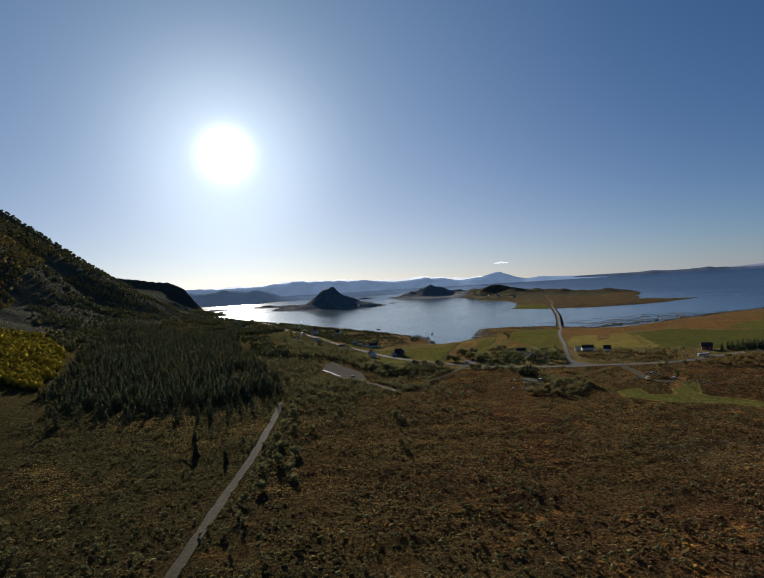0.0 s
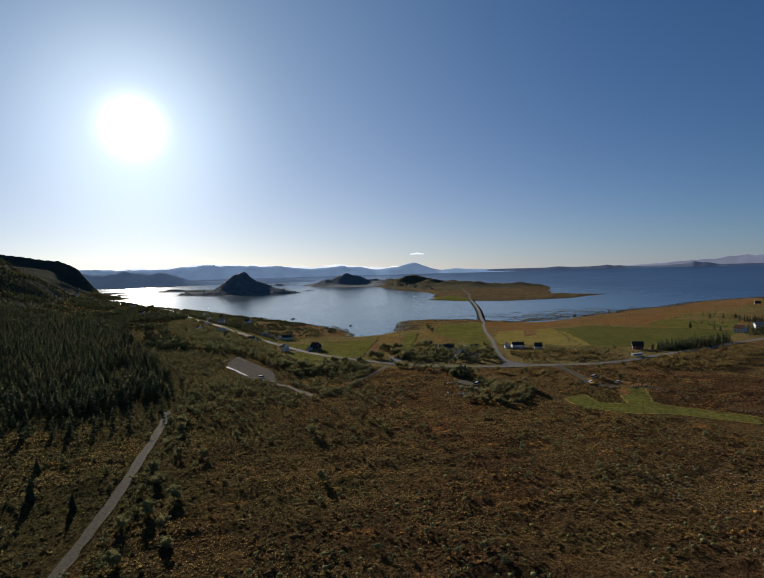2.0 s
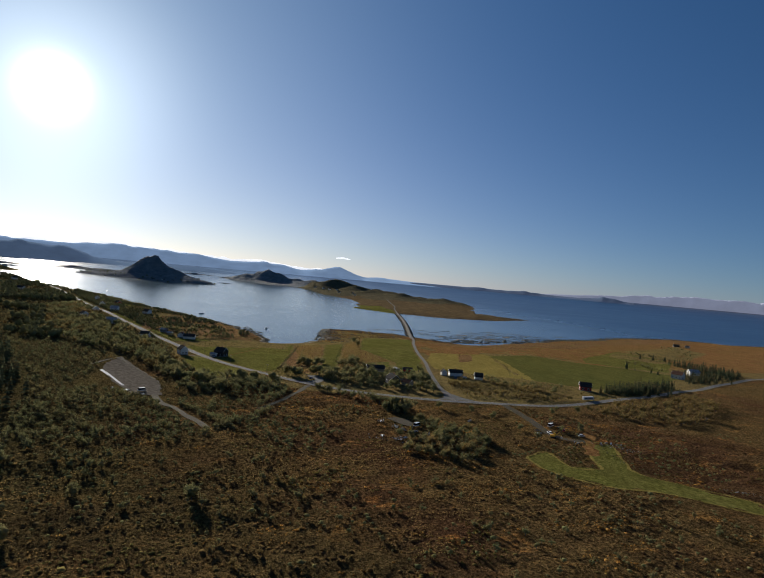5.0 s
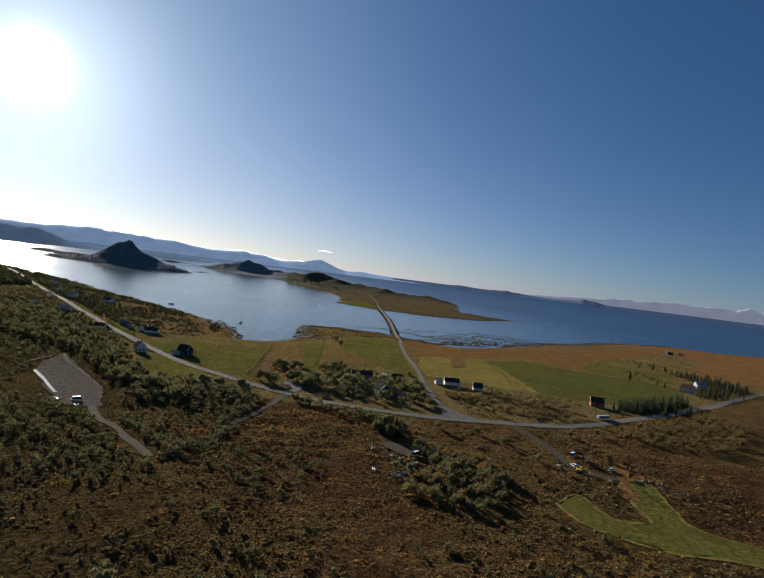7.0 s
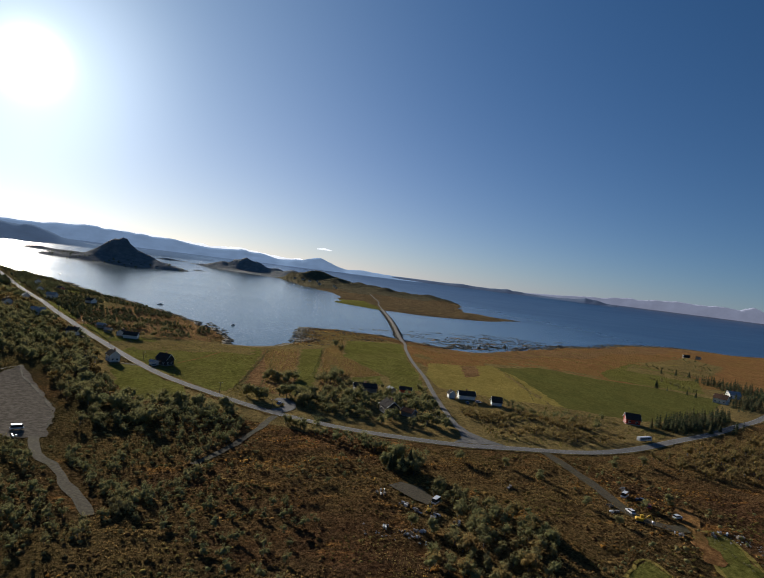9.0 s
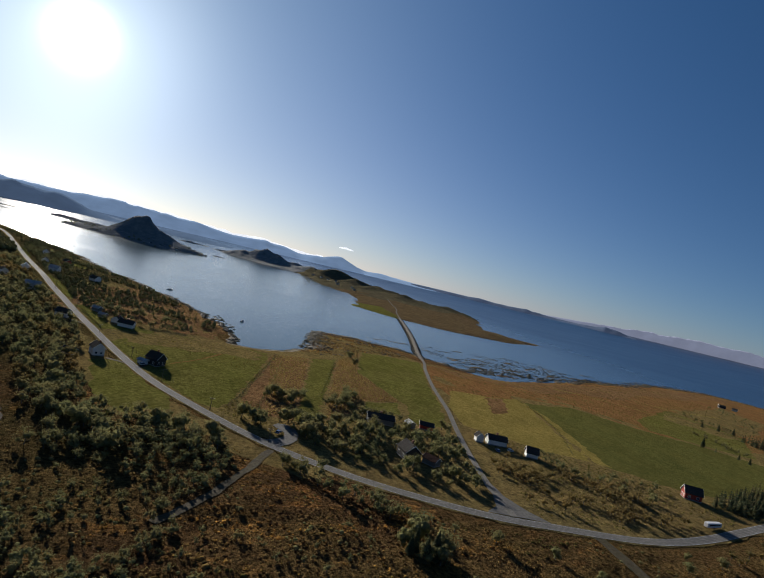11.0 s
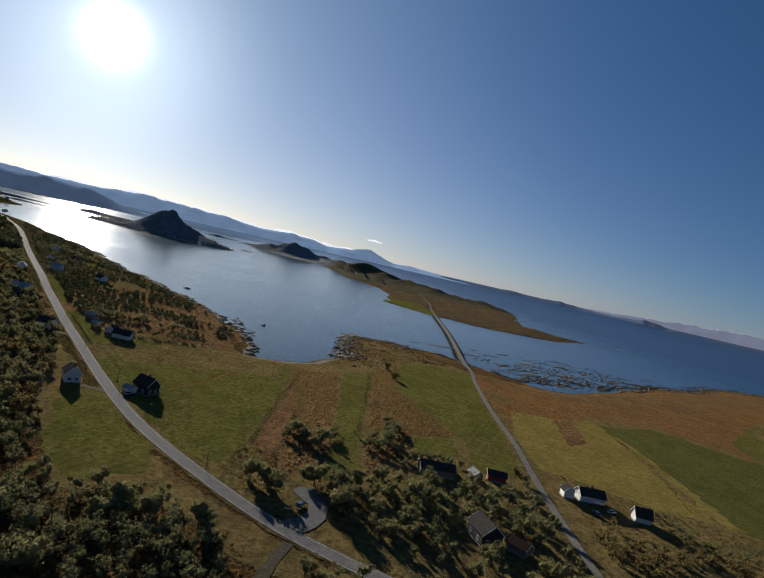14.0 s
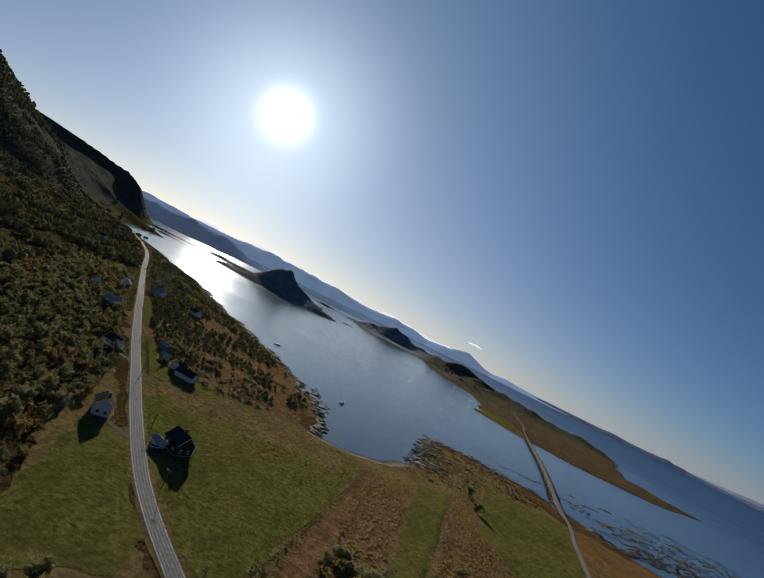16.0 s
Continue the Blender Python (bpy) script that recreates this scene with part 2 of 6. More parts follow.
MOOR = mat_moor()
ASPHALT, GRAVEL, WATER = mat_asphalt(), mat_gravel(), mat_water()
GREEN = mat_grass("green_meadow", (0.061, 0.062, 0.015), (0.126, 0.123, 0.028), (0.212, 0.192, 0.054), 35, dry=(0.171, 0.131, 0.050))
DARKGREEN = mat_grass("mown_field", (0.065, 0.066, 0.019), (0.105, 0.105, 0.029), (0.156, 0.146, 0.044), 118, 0.15, dry_amount=0.4)
STRAW = mat_grass("pale_stubble", (0.129, 0.103, 0.025), (0.227, 0.174, 0.047), (0.355, 0.269, 0.085), 118, 0.22, dry_amount=0.5)
TAWNY = mat_grass("tawny_rough_grass", (0.103, 0.052, 0.022), (0.220, 0.111, 0.042), (0.364, 0.198, 0.081), 20, 0.1, dry=(0.141, 0.111, 0.029), dry_amount=0.8)
OLIVE = mat_grass("olive_rough_grass", (0.078, 0.061, 0.025), (0.177, 0.132, 0.050), (0.295, 0.218, 0.091), 20, 0.1, dry=(0.201, 0.118, 0.048))
RUSTY = mat_grass("rusty_rough_grass", (0.078, 0.045, 0.021), (0.182, 0.101, 0.044), (0.325, 0.195, 0.096), 20, 0.1, dry=(0.260, 0.165, 0.080))
HILL = mat_hill("wooded_hillside", (0.065, 0.067, 0.050), (0.107, 0.105, 0.076), (0.163, 0.148, 0.101))
RIDGE_HEATH = mat_hill("olive_ridge_heath", (0.085, 0.074, 0.046), (0.135, 0.116, 0.070), (0.200, 0.165, 0.095))
# Island rock and heath, paled towards grey-blue: distance haze put into the colour.
HAZY_ISLE = mat_hill("haze_paled_island", (0.176, 0.189, 0.199), (0.281, 0.281, 0.268), (0.445, 0.407, 0.350))
HEATH_ISLE = mat_hill("brown_island_heath", (0.095, 0.067, 0.037), (0.165, 0.115, 0.060), (0.25, 0.19, 0.095))

# ---- landform ----
COAST = [(2600, 600), (1700, 900), (1200, 960), (960, 940), (885, 985), (707, 935), (606, 868), (511, 828), (430, 785),
         (366, 768), (300, 740), (275, 722), (244, 760), (229, 783), (200, 786), (186, 802), (147, 798), (128, 745),
         (119, 690), (93, 652), (70, 640), (54, 642), (57, 665), (54, 690), (48, 725), (26, 774), (6, 818), (-27, 872),
         (-54, 926), (-96, 990), (-138, 1075), (-200, 1180), (-246, 1235), (-300, 1330), (-400, 1465), (-480, 1570),
         (-555, 1700), (-600, 1850), (-540, 1935), (-570, 2010), (-700, 2110), (-800, 2450), (-1000, 2950), (-1900, 3400),
         (-3200, 3400), (-3200, -1500), (2600, -1500)]


def inside(x, y, poly):
    hit = np.zeros(np.shape(x), bool)
    for (ax, ay), (bx, by) in zip(poly, poly[1:] + poly[:1]):
        if ay != by:
            hit ^= ((ay > y) != (by > y)) & (x < (bx - ax) * (y - ay) / (by - ay) + ax)
    return hit


def edge_gap(x, y, poly, closed=True):
    best = np.full(np.shape(x), 1e9)
    for (ax, ay), (bx, by) in zip(poly, poly[1:] + (poly[:1] if closed else [])):
        dx, dy = bx - ax, by - ay
        u = np.clip(((x - ax) * dx + (y - ay) * dy) / (dx * dx + dy * dy), 0, 1)
        best = np.minimum(best, np.hypot(x - ax - u * dx, y - ay - u * dy))
    return best


def roughen(poly, step, amount, seed, closed=True):
    """The outline cut into short steps, each moved a little, so that no edge is straight."""
    r, out = np.random.RandomState(seed), []
    for (ax, ay), (bx, by) in zip(poly, poly[1:] + (poly[:1] if closed else [])):
        n = max(1, int(math.hypot(bx - ax, by - ay) / step))
        for i in range(n):
            j = r.normal(0, amount, 2) * (i > 0)
            out.append((ax + (bx - ax) * i / n + j[0], ay + (by - ay) * i / n + j[1]))
    return out


COAST_FINE = roughen(COAST[:43], 14, 3.0, 3, False) + COAST[42:]
SPUR = [(-828, 1804, 112), (-900, 1600, 205), (-1000, 1430, 345), (-1130, 1250, 470), (-1330, 900, 640), (-1500, 300, 740)]
SPUR_BACK = [(-790, 2330, 30), (-860, 2420, 105), (-980, 2500, 150), (-1250, 2600, 185), (-1800, 2600, 250)]
FLAT = [(262, 735), (300, 690), (380, 735), (470, 800), (560, 855), (480, 880), (380, 860), (300, 800)]


def waviness(x, y):
    return (0.5 * np.sin(x / 31 + 1.3 * np.sin(y / 47)) * np.sin(y / 37 + 0.6) + 0.35 * np.sin(x / 17 + y / 23)
            + 0.8 * np.sin(x / 90 + 2) * np.sin(y / 110))


NOISE_TABLE = np.random.RandomState(99).uniform(-1, 1, (256, 256))


def hummock(x, y, s):
    """Smooth random lumps about s metres across, from -1 to 1."""
    gx, gy = np.asarray(x, float) / s, np.asarray(y, float) / s
    ix, iy = np.floor(gx).astype(int), np.floor(gy).astype(int)
    fx, fy = gx - ix, gy - iy
    fx, fy = fx * fx * (3 - 2 * fx), fy * fy * (3 - 2 * fy)

    def at(i, j):
        return NOISE_TABLE[(ix + i) % 256, (iy + j) % 256]
    return (at(0, 0) * (1 - fx) + at(1, 0) * fx) * (1 - fy) + (at(0, 1) * (1 - fx) + at(1, 1) * fx) * fy


def crag(x, y, s):
    return (np.sin(x / s + 1.7 * np.sin(y / (s * 1.3))) * np.sin(y / (s * 0.8) + 1.1 * np.sin(x / (s * 1.6) + 2))
            + 0.5 * np.sin(x / (s * 0.43) + y / (s * 0.37)) * np.sin(y / (s * 0.51) - x / (s * 0.9)))


def ridge(x, y, spine, slope):
    best = np.full(np.shape(x), -1e3)
    for (ax, ay, az), (bx, by, bz) in zip(spine, spine[1:]):
        dx, dy = bx - ax, by - ay
        u = np.clip(((x - ax) * dx + (y - ay) * dy) / (dx * dx + dy * dy), 0, 1)
        d = np.hypot(x - ax - u * dx, y - ay - u * dy)
        top = az + (bz - az) * u
        best = np.maximum(best, top - slope * d + 0.00025 * np.minimum(d, 600) ** 2)
    return best


BOG = [(-260, 40), (300, 30), (330, 250), (260, 340), (214, 376), (172, 384), (150, 386), (92, 396), (62, 412), (30, 432), (-8, 420), (-16, 384), (-40, 396), (-72, 392), (-66, 345), (-130, 322), (-260, 316)]
BOG_TRACKS = [[(84, 358), (93, 358), (96, 348), (92, 340)], [(-66, 330), (-62, 300), (-58, 250), (-56, 215), (-55, 175), (-53, 131), (-50, 60), (-46, -40)], [(166, 391), (166, 380), (164, 361), (161, 343), (160, 333), (166, 326), (174, 325)],
              [(-20, 404), (-15, 386), (-9, 378), (-1, 359), (6, 343)], [(29, 378), (40, 392), (53, 415), (62, 434)]]
GREEN_AREA = [(127, 303), (141, 310), (140, 293), (152, 290), (158, 303), (170, 321), (180, 319), (168, 294), (166, 284), (178, 270), (190, 256), (182, 246), (160, 266), (142, 272), (128, 288)]


def bog_hummocks(x, y):
    """Heather hummocks and hollows of the moor, none on its tracks and pasture."""
    z = np.zeros(np.shape(x))
    near = (x > -260) & (x < 330) & (y > 30) & (y < 435)
    if near.any():
        a, b = x[near], y[near]
        gap = edge_gap(a, b, BOG)
        for line in BOG_TRACKS:
            gap = np.minimum(gap, edge_gap(a, b, line, False) - 3.0)
        gap = np.where(inside(a, b, GREEN_AREA), 0, np.minimum(gap, edge_gap(a, b, GREEN_AREA) - 1.5))
        lumps = 0.34 * hummock(a, b * 1.5, 4.2) + 0.22 * hummock(a + 50, b * 1.3, 2.6) + 0.5 * hummock(a, b, 14.0)
        z[near] = lumps * np.clip(gap / 5, 0, 1) * inside(a, b, BOG)
    return z


def land_height(x, y):
    x, y = np.asarray(x, float), np.asarray(y, float)
    near = (x > -1400) & (x < 1300) & (y > 300) & (y < 2700)
    s = np.full(np.shape(x), 400.0)
    if near.any():
        s[near] = edge_gap(x[near], y[near], COAST_FINE)
    s[~near] = edge_gap(x[~near], y[~near], COAST)
    s = np.where(inside(x, y, COAST_FINE), s, -s)
    z = np.where(s < 0, np.maximum(s * 0.07, -4), 4.6 * (1 - np.exp(-np.maximum(s, 0) / 55)) + 0.15)
    z = z + waviness(x, y) * np.clip(s / 60, 0, 1) + np.clip((420 - y) / 100, 0, 4) * 0.5 * np.clip(s / 100, 0, 1)
    z = z + np.clip((y - 620) / 650, 0, 1.5) * 8 * np.clip(s / 70, 0, 1) * np.clip((40 - x) / 100, 0, 1)
    e = (-160 - 0.236 * (y - 300) - x) * 0.973
    e = np.maximum(e, 0) * np.clip(s / 150, 0, 1)
    z = z + 0.11 * np.minimum(e, 420) + 0.0006 * np.minimum(e, 300) ** 2 * (1 + 0.12 * crag(x, y, 60))
    for spine, slope in ((SPUR, 0.85), (SPUR_BACK, 0.62)):
        top = ridge(x, y, spine, slope) + 3 * crag(x, y, 110) + 0.8 * crag(x, y, 31)
        z = np.where(s > 0, np.maximum(z, np.minimum(top, z + s * 0.9)), z)
    z = z + bog_hummocks(x, y)
    flat = inside(x, y, FLAT)
    z = np.where(flat, -0.28 + 0.38 * np.sin((y - 0.35 * x) / 5.5 + 1.5 * np.sin(x / 19)) * np.sin(x / 27 + y / 31), z)
    return z


def sea_height(x, y):
    d = np.hypot(x, y - 180)
    return 55 * np.clip((d - 2600) / 2100, 0, 1.05) ** 2


def mesh_object(name, verts, faces, material, smooth=True, parent=None):
    me = bpy.data.meshes.new(name)
    v = np.asarray(verts, np.float32)
    f = np.asarray(faces, np.int32)
    me.vertices.add(len(v))
    me.vertices.foreach_set("co", v.ravel())
    k = f.shape[1]
    me.loops.add(f.size)
    me.loops.foreach_set("vertex_index", f.ravel())
    me.polygons.add(len(f))
    me.polygons.foreach_set("loop_start", np.arange(0, f.size, k, dtype=np.int32))
    me.polygons.foreach_set("loop_total", np.full(len(f), k, np.int32))
    if smooth:
        me.polygons.foreach_set("use_smooth", np.ones(len(f), bool))
    me.update(calc_edges=True)
    me.validate()
    for mt in (material if isinstance(material, list) else [material]):
        me.materials.append(mt)
    ob = new(name, me)
    ob.parent = parent
    return ob


def sheet(xs, ys, zf):
    gx, gy = np.meshgrid(xs, ys)
    gz = zf(gx, gy)
    nx, ny = len(xs), len(ys)
    i = (np.arange(ny - 1)[:, None] * nx + np.arange(nx - 1)[None]).ravel()
    return np.stack([gx.ravel(), gy.ravel(), gz.ravel()], 1), np.stack([i, i + 1, i + 1 + nx, i + nx], 1)


def steps(*spans):
    out = []
    for a, b, d in spans:
        out += list(np.arange(a, b, d))
    return np.array(out + [spans[-1][1]])


gv, gf = sheet(steps((-3000, -1400, 80), (-1400, -420, 14), (-420, -150, 6), (-150, 226, 2.2), (226, 520, 6), (520, 1000, 12), (1000, 2400, 70)),
               steps((-1400, -200, 60), (-200, 60, 20), (60, 120, 4), (120, 396, 2.0), (396, 860, 6), (860, 1300, 9), (1300, 2700, 16), (2700, 3300, 60)), land_height)
ground = mesh_object("ground", gv, gf, [MOOR, HILL])
mz = gv[gf].mean(1)
slope_far = (mz[:, 0] < -420) & (mz[:, 2] > 25)
ground.data.polygons.foreach_set("material_index", slope_far.astype(np.int32))
tagged(ground, "brown heather moor and wooded mountainside sloping to the sea", "ground", kind="structure")

rr = np.concatenate([np.linspace(60, 1200, 30), np.linspace(1260, 4800, 60)])
aa = np.radians(np.linspace(-95, 95, 200))
sx, sy = np.outer(rr, np.sin(aa)), 180 + np.outer(rr, np.cos(aa))
n0, n1 = sx.shape
ii = (np.arange(n0 - 1)[:, None] * n1 + np.arange(n1 - 1)[None]).ravel()
water = mesh_object("water", np.stack([sx.ravel(), sy.ravel(), sea_height(sx, sy).ravel()], 1),
                    np.stack([ii, ii + n1, ii + n1 + 1, ii + 1], 1), WATER)
tagged(water, "calm blue sea with sun glitter round the islands", "sea", kind="structure")


def isle(name, outline, bumps, material, label, step, base=1.5, seed=1, rim=25.0, smooth=1.0):
    """An island: its outline and hills given as (x, y, height, reach)."""
    outline = roughen(outline, step * 2.0, step * 0.35, seed)
    xs, ys = [p[0] for p in outline], [p[1] for p in outline]

    def hf(x, y):
        s = edge_gap(x, y, outline)
        s = np.where(inside(x, y, outline), s, -s)
        z = np.where(s < 0, np.maximum(s * 0.15, -5), base * (1 - np.exp(-np.maximum(s, 0) / rim)))
        h = np.zeros(np.shape(x))
        for bx, by, bh, br in bumps:
            d = np.hypot(x - bx, y - by) / br
            h = np.maximum(h, bh * np.exp(-d ** 1.5 * 1.1) * (1 + 0.08 * crag(x, y, br / 3) + 0.05 * crag(x, y, br / 9)))
        return z + h * np.clip(s / rim, 0, 1) + sea_height(x, y) + 0.25 * base * crag(x, y, step * 4) * np.clip(s / rim, 0, 1)

    v, f = sheet(np.arange(min(xs) - step, max(xs) + step, step), np.arange(min(ys) - step, max(ys) + step, step), hf)
    keep = (v[f][:, :, 2] - sea_height(v[f][:, :, 0], v[f][:, :, 1])).max(1) > -2
    ob = mesh_object(name, v, f[keep], material)
    return tagged(ob, label, "island", kind="structure"), hf


GRASSY = [(332, 1372), (300, 1290), (335, 1235), (366, 1190), (420, 1168), (477, 1156), (540, 1165), (604, 1180), (690, 1245),
          (748, 1288), (735, 1305), (690, 1330), (694, 1372), (660, 1400), (690, 1470), (722, 1535), (770, 1640), (850, 1800), (862, 1868), (800, 1960),
          (710, 2020), (650, 2100), (610, 2230), (560, 2350), (480, 2440), (340, 2470), (350, 2380), (363, 2194), (345, 1880), (395, 1700), (370, 1500)]
RIDGE_LINE = [(822, 1853, 9, 60), (770, 1877, 17, 62), (735, 1892, 13, 60), (697, 1907, 15, 70), (640, 1949, 21, 75), (612, 2000, 23, 70), (580, 2052, 27, 80), (532, 2168, 31, 90), (481, 2283, 51, 105), (455, 2262, 45, 80),
              (515, 2250, 38, 90), (420, 2310, 33, 90), (384, 2330, 30, 70), (560, 1960, 9, 120), (470, 2080, 12, 110), (420, 1900, 6, 90), (480, 1750, 5, 90)]
isle_grassy, isle_grassy_z = isle("island", GRASSY, RIDGE_LINE, [RIDGE_HEATH, HEATH_ISLE, GREEN], "low heathery island with a rocky hump and grassy point", 12, 3.0, 5)
iv = np.empty(len(isle_grassy.data.vertices) * 3, np.float32)
isle_grassy.data.vertices.foreach_get("co", iv)
cx = [iv.reshape(-1, 3)[list(f.vertices)].mean(0) for f in isle_grassy.data.polygons]
isle_grassy.data.polygons.foreach_set("material_index", [2 if (c[1] < 1400 and c[0] < 372 + 0.10 * (c[1] - 1170)) else 0 if (c[2] > 5.6 + 1.2 * math.sin(c[0] / 23) * math.sin(c[1] / 31) or c[1] > 1790 + 60 * math.sin(c[0] / 60)) else 1 for c in cx])
PEAKED = [(-430, 2110), (-306, 2000), (-220, 1930), (-110, 1900), (-40, 1950), (12, 2010), (0, 2080), (-90, 2200), (-200, 2300), (-330, 2300), (-450, 2220)]
_, peaked_z = isle("island", PEAKED, [(-205, 2120, 80, 74), (-245, 2145, 50, 55), (-150, 2085, 40, 80), (-180, 2060, 30, 60), (-310, 2150, 12, 90), (-90, 2030, 16, 70), (-380, 2170, 8, 60)], HAZY_ISLE, "steep cone-shaped wooded island in the bay", 12, 4.0, 6)
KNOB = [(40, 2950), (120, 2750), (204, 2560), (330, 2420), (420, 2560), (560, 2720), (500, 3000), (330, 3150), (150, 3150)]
isle("island", KNOB, [(250, 2800, 66, 66), (215, 2830, 52, 58), (300, 2790, 46, 70), (150, 2850, 30, 90), (380, 2780, 28, 90), (450, 2700, 28, 100), (510, 2720, 26, 90)], HAZY_ISLE, "rocky knob-shaped island behind the bay", 16, 4.0, 7)
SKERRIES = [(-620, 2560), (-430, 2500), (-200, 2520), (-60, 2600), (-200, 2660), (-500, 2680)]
isle("island", SKERRIES, [], HAZY_ISLE, "low wooded skerry in the glittering sound", 16, 7.0, 8)


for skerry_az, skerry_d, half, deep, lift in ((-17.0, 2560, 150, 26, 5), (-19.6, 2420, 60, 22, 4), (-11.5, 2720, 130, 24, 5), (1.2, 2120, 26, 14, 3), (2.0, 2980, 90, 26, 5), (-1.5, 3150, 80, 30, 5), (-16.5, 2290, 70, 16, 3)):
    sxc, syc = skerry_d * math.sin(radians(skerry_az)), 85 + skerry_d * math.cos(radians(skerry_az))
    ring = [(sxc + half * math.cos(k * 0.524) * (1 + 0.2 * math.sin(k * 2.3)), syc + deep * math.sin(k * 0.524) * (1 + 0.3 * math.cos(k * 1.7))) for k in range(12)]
    isle("island", ring, [(sxc - half * 0.3, syc, lift, half * 0.4)], HAZY_ISLE, "low dark rocky skerry in the sound", 10, 2.5, 60 + int(skerry_d), rim=10)


def far_range(name, radius, profile, material, label, depth=260.0, seed=1):
    """A range of hills far off, given as (degrees from +y, height above the sheet of water)."""
    az = np.linspace(profile[0][0], profile[-1][0], 160)
    hh = np.interp(az, [p[0] for p in profile], [p[1] for p in profile])
    r = np.random.RandomState(seed)
    wob = np.interp(az, np.linspace(az[0], az[-1], 45), r.normal(0, 1, 45))
    hh = np.maximum(hh * (1 + 0.06 * wob + 0.03 * np.interp(az, np.linspace(az[0], az[-1], 110), r.normal(0, 1, 110))), 0)
    rows = [(-depth, 0.0), (-depth * 0.6, 0.45), (-depth * 0.25, 0.82), (0, 1.0), (depth * 0.4, 0.6)]
    verts = []
    for off, k in rows:
        rad = radius + off
        x, y = rad * np.sin(np.radians(az)), 180 + rad * np.cos(np.radians(az))
        verts.append(np.stack([x, y, sea_height(x, y) - 2 + hh * k * (1 + 0.08 * np.interp(az, np.linspace(az[0], az[-1], 60), r.normal(0, 1, 60)) * (k < 1))], 1))
    n = len(az)
    i = (np.arange(len(rows) - 1)[:, None] * n + np.arange(n - 1)[None]).ravel()
    return tagged(mesh_object(name, np.concatenate(verts), np.stack([i, i + 1, i + 1 + n, i + n], 1), material), label, "mountains", kind="structure")


# Distance haze is painted into these blues and lifted by their emission.
HAZE_NEAR = mat_glowing_backdrop("hazy_near_mountains", (0.11, 0.16, 0.235), 0.26)
HAZE_FAR = mat_glowing_backdrop("hazy_far_mountains", (0.17, 0.245, 0.36), 0.48)
HAZE_LOW = mat_glowing_backdrop("hazy_low_islands", (0.10, 0.13, 0.19), 0.2)
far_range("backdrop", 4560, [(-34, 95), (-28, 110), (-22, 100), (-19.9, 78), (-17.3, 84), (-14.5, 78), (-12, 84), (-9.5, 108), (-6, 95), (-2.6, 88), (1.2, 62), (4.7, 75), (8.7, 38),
                             (10.8, 54), (12.5, 86), (14.3, 40), (15.4, 18), (16.9, 30), (19.2, 18), (22, 10), (24, 3)], HAZE_FAR, "hazy pale blue mountains on the horizon", seed=2)
far_range("backdrop", 3700, [(-36, 150), (-28, 120), (-20, 85), (-16.5, 86), (-13.3, 82), (-11.8, 55), (-11.2, 34), (-9, 12), (-7, 6), (-4, 22), (-2, 26), (0, 12), (2, 4)], HAZE_NEAR, "hazy blue mountain across the sound", seed=3)
far_range("backdrop", 4500, [(17, 8), (20, 14), (24, 16), (26, 17), (27.5, 24), (29, 18), (31, 19), (32, 26), (33.5, 18), (35.5, 10), (37.2, 12), (38.6, 18), (39.6, 36), (40.4, 32), (41.4, 16), (42.5, 6)], HAZE_LOW, "low dark islands along the horizon", 120.0, seed=4)

# The cloud bank's daylight brightness comes partly from emission.
CLOUD = mat_glowing_backdrop("pale_cloud_bank", (0.20, 0.215, 0.28), 0.50)
far_range("backdrop", 4740, [(33, 1), (35, 12), (37, 22), (39, 34), (41, 40), (43, 60), (45, 66), (47, 80), (50, 78), (53, 92), (57, 90), (62, 100)], CLOUD, "low grey cloud bank over the open sea", 60.0, seed=9)

# Sunlit white of the thin clouds is put in as emission.
HIGH_CLOUD = mat_glowing_backdrop("thin_white_cloud", (0.62, 0.63, 0.66), 0.9)
far_range("backdrop", 4750, [(-24, 88), (-19.9, 82), (-17.3, 88), (-14.5, 82), (-12, 86), (-9.5, 112), (-6, 98), (-2.6, 92), (1.2, 66), (4.7, 78), (8.7, 44), (10.5, 50), (11.2, 40)], HIGH_CLOUD, "thin white cloud streak along the far mountains", 40.0, seed=2)

puffs = bmesh.new()
for px, pz, wide_, high_ in ((-34, 0, 26, 7), (-8, 3, 22, 8), (16, -1, 26, 6), (40, -4, 18, 4), (-58, -3, 14, 4)):
    bmesh.ops.create_icosphere(puffs, subdivisions=2, radius=1.0, matrix=Matrix.Translation((px, 0, pz)) @ Matrix.Diagonal((wide_, 20, high_, 1)))
puff_mesh = bpy.data.meshes.new("backdrop")
puffs.to_mesh(puff_mesh)
puffs.free()
puff_mesh.materials.append(HIGH_CLOUD)
puff = new("backdrop", puff_mesh)
puff.matrix_world = pose(4700 * math.sin(radians(13.0)), 180 + 4700 * math.cos(radians(13.0)), 212, 0, 0, -13)
tagged(puff, "small white cloud over the far mountains", "cloud", kind="structure")


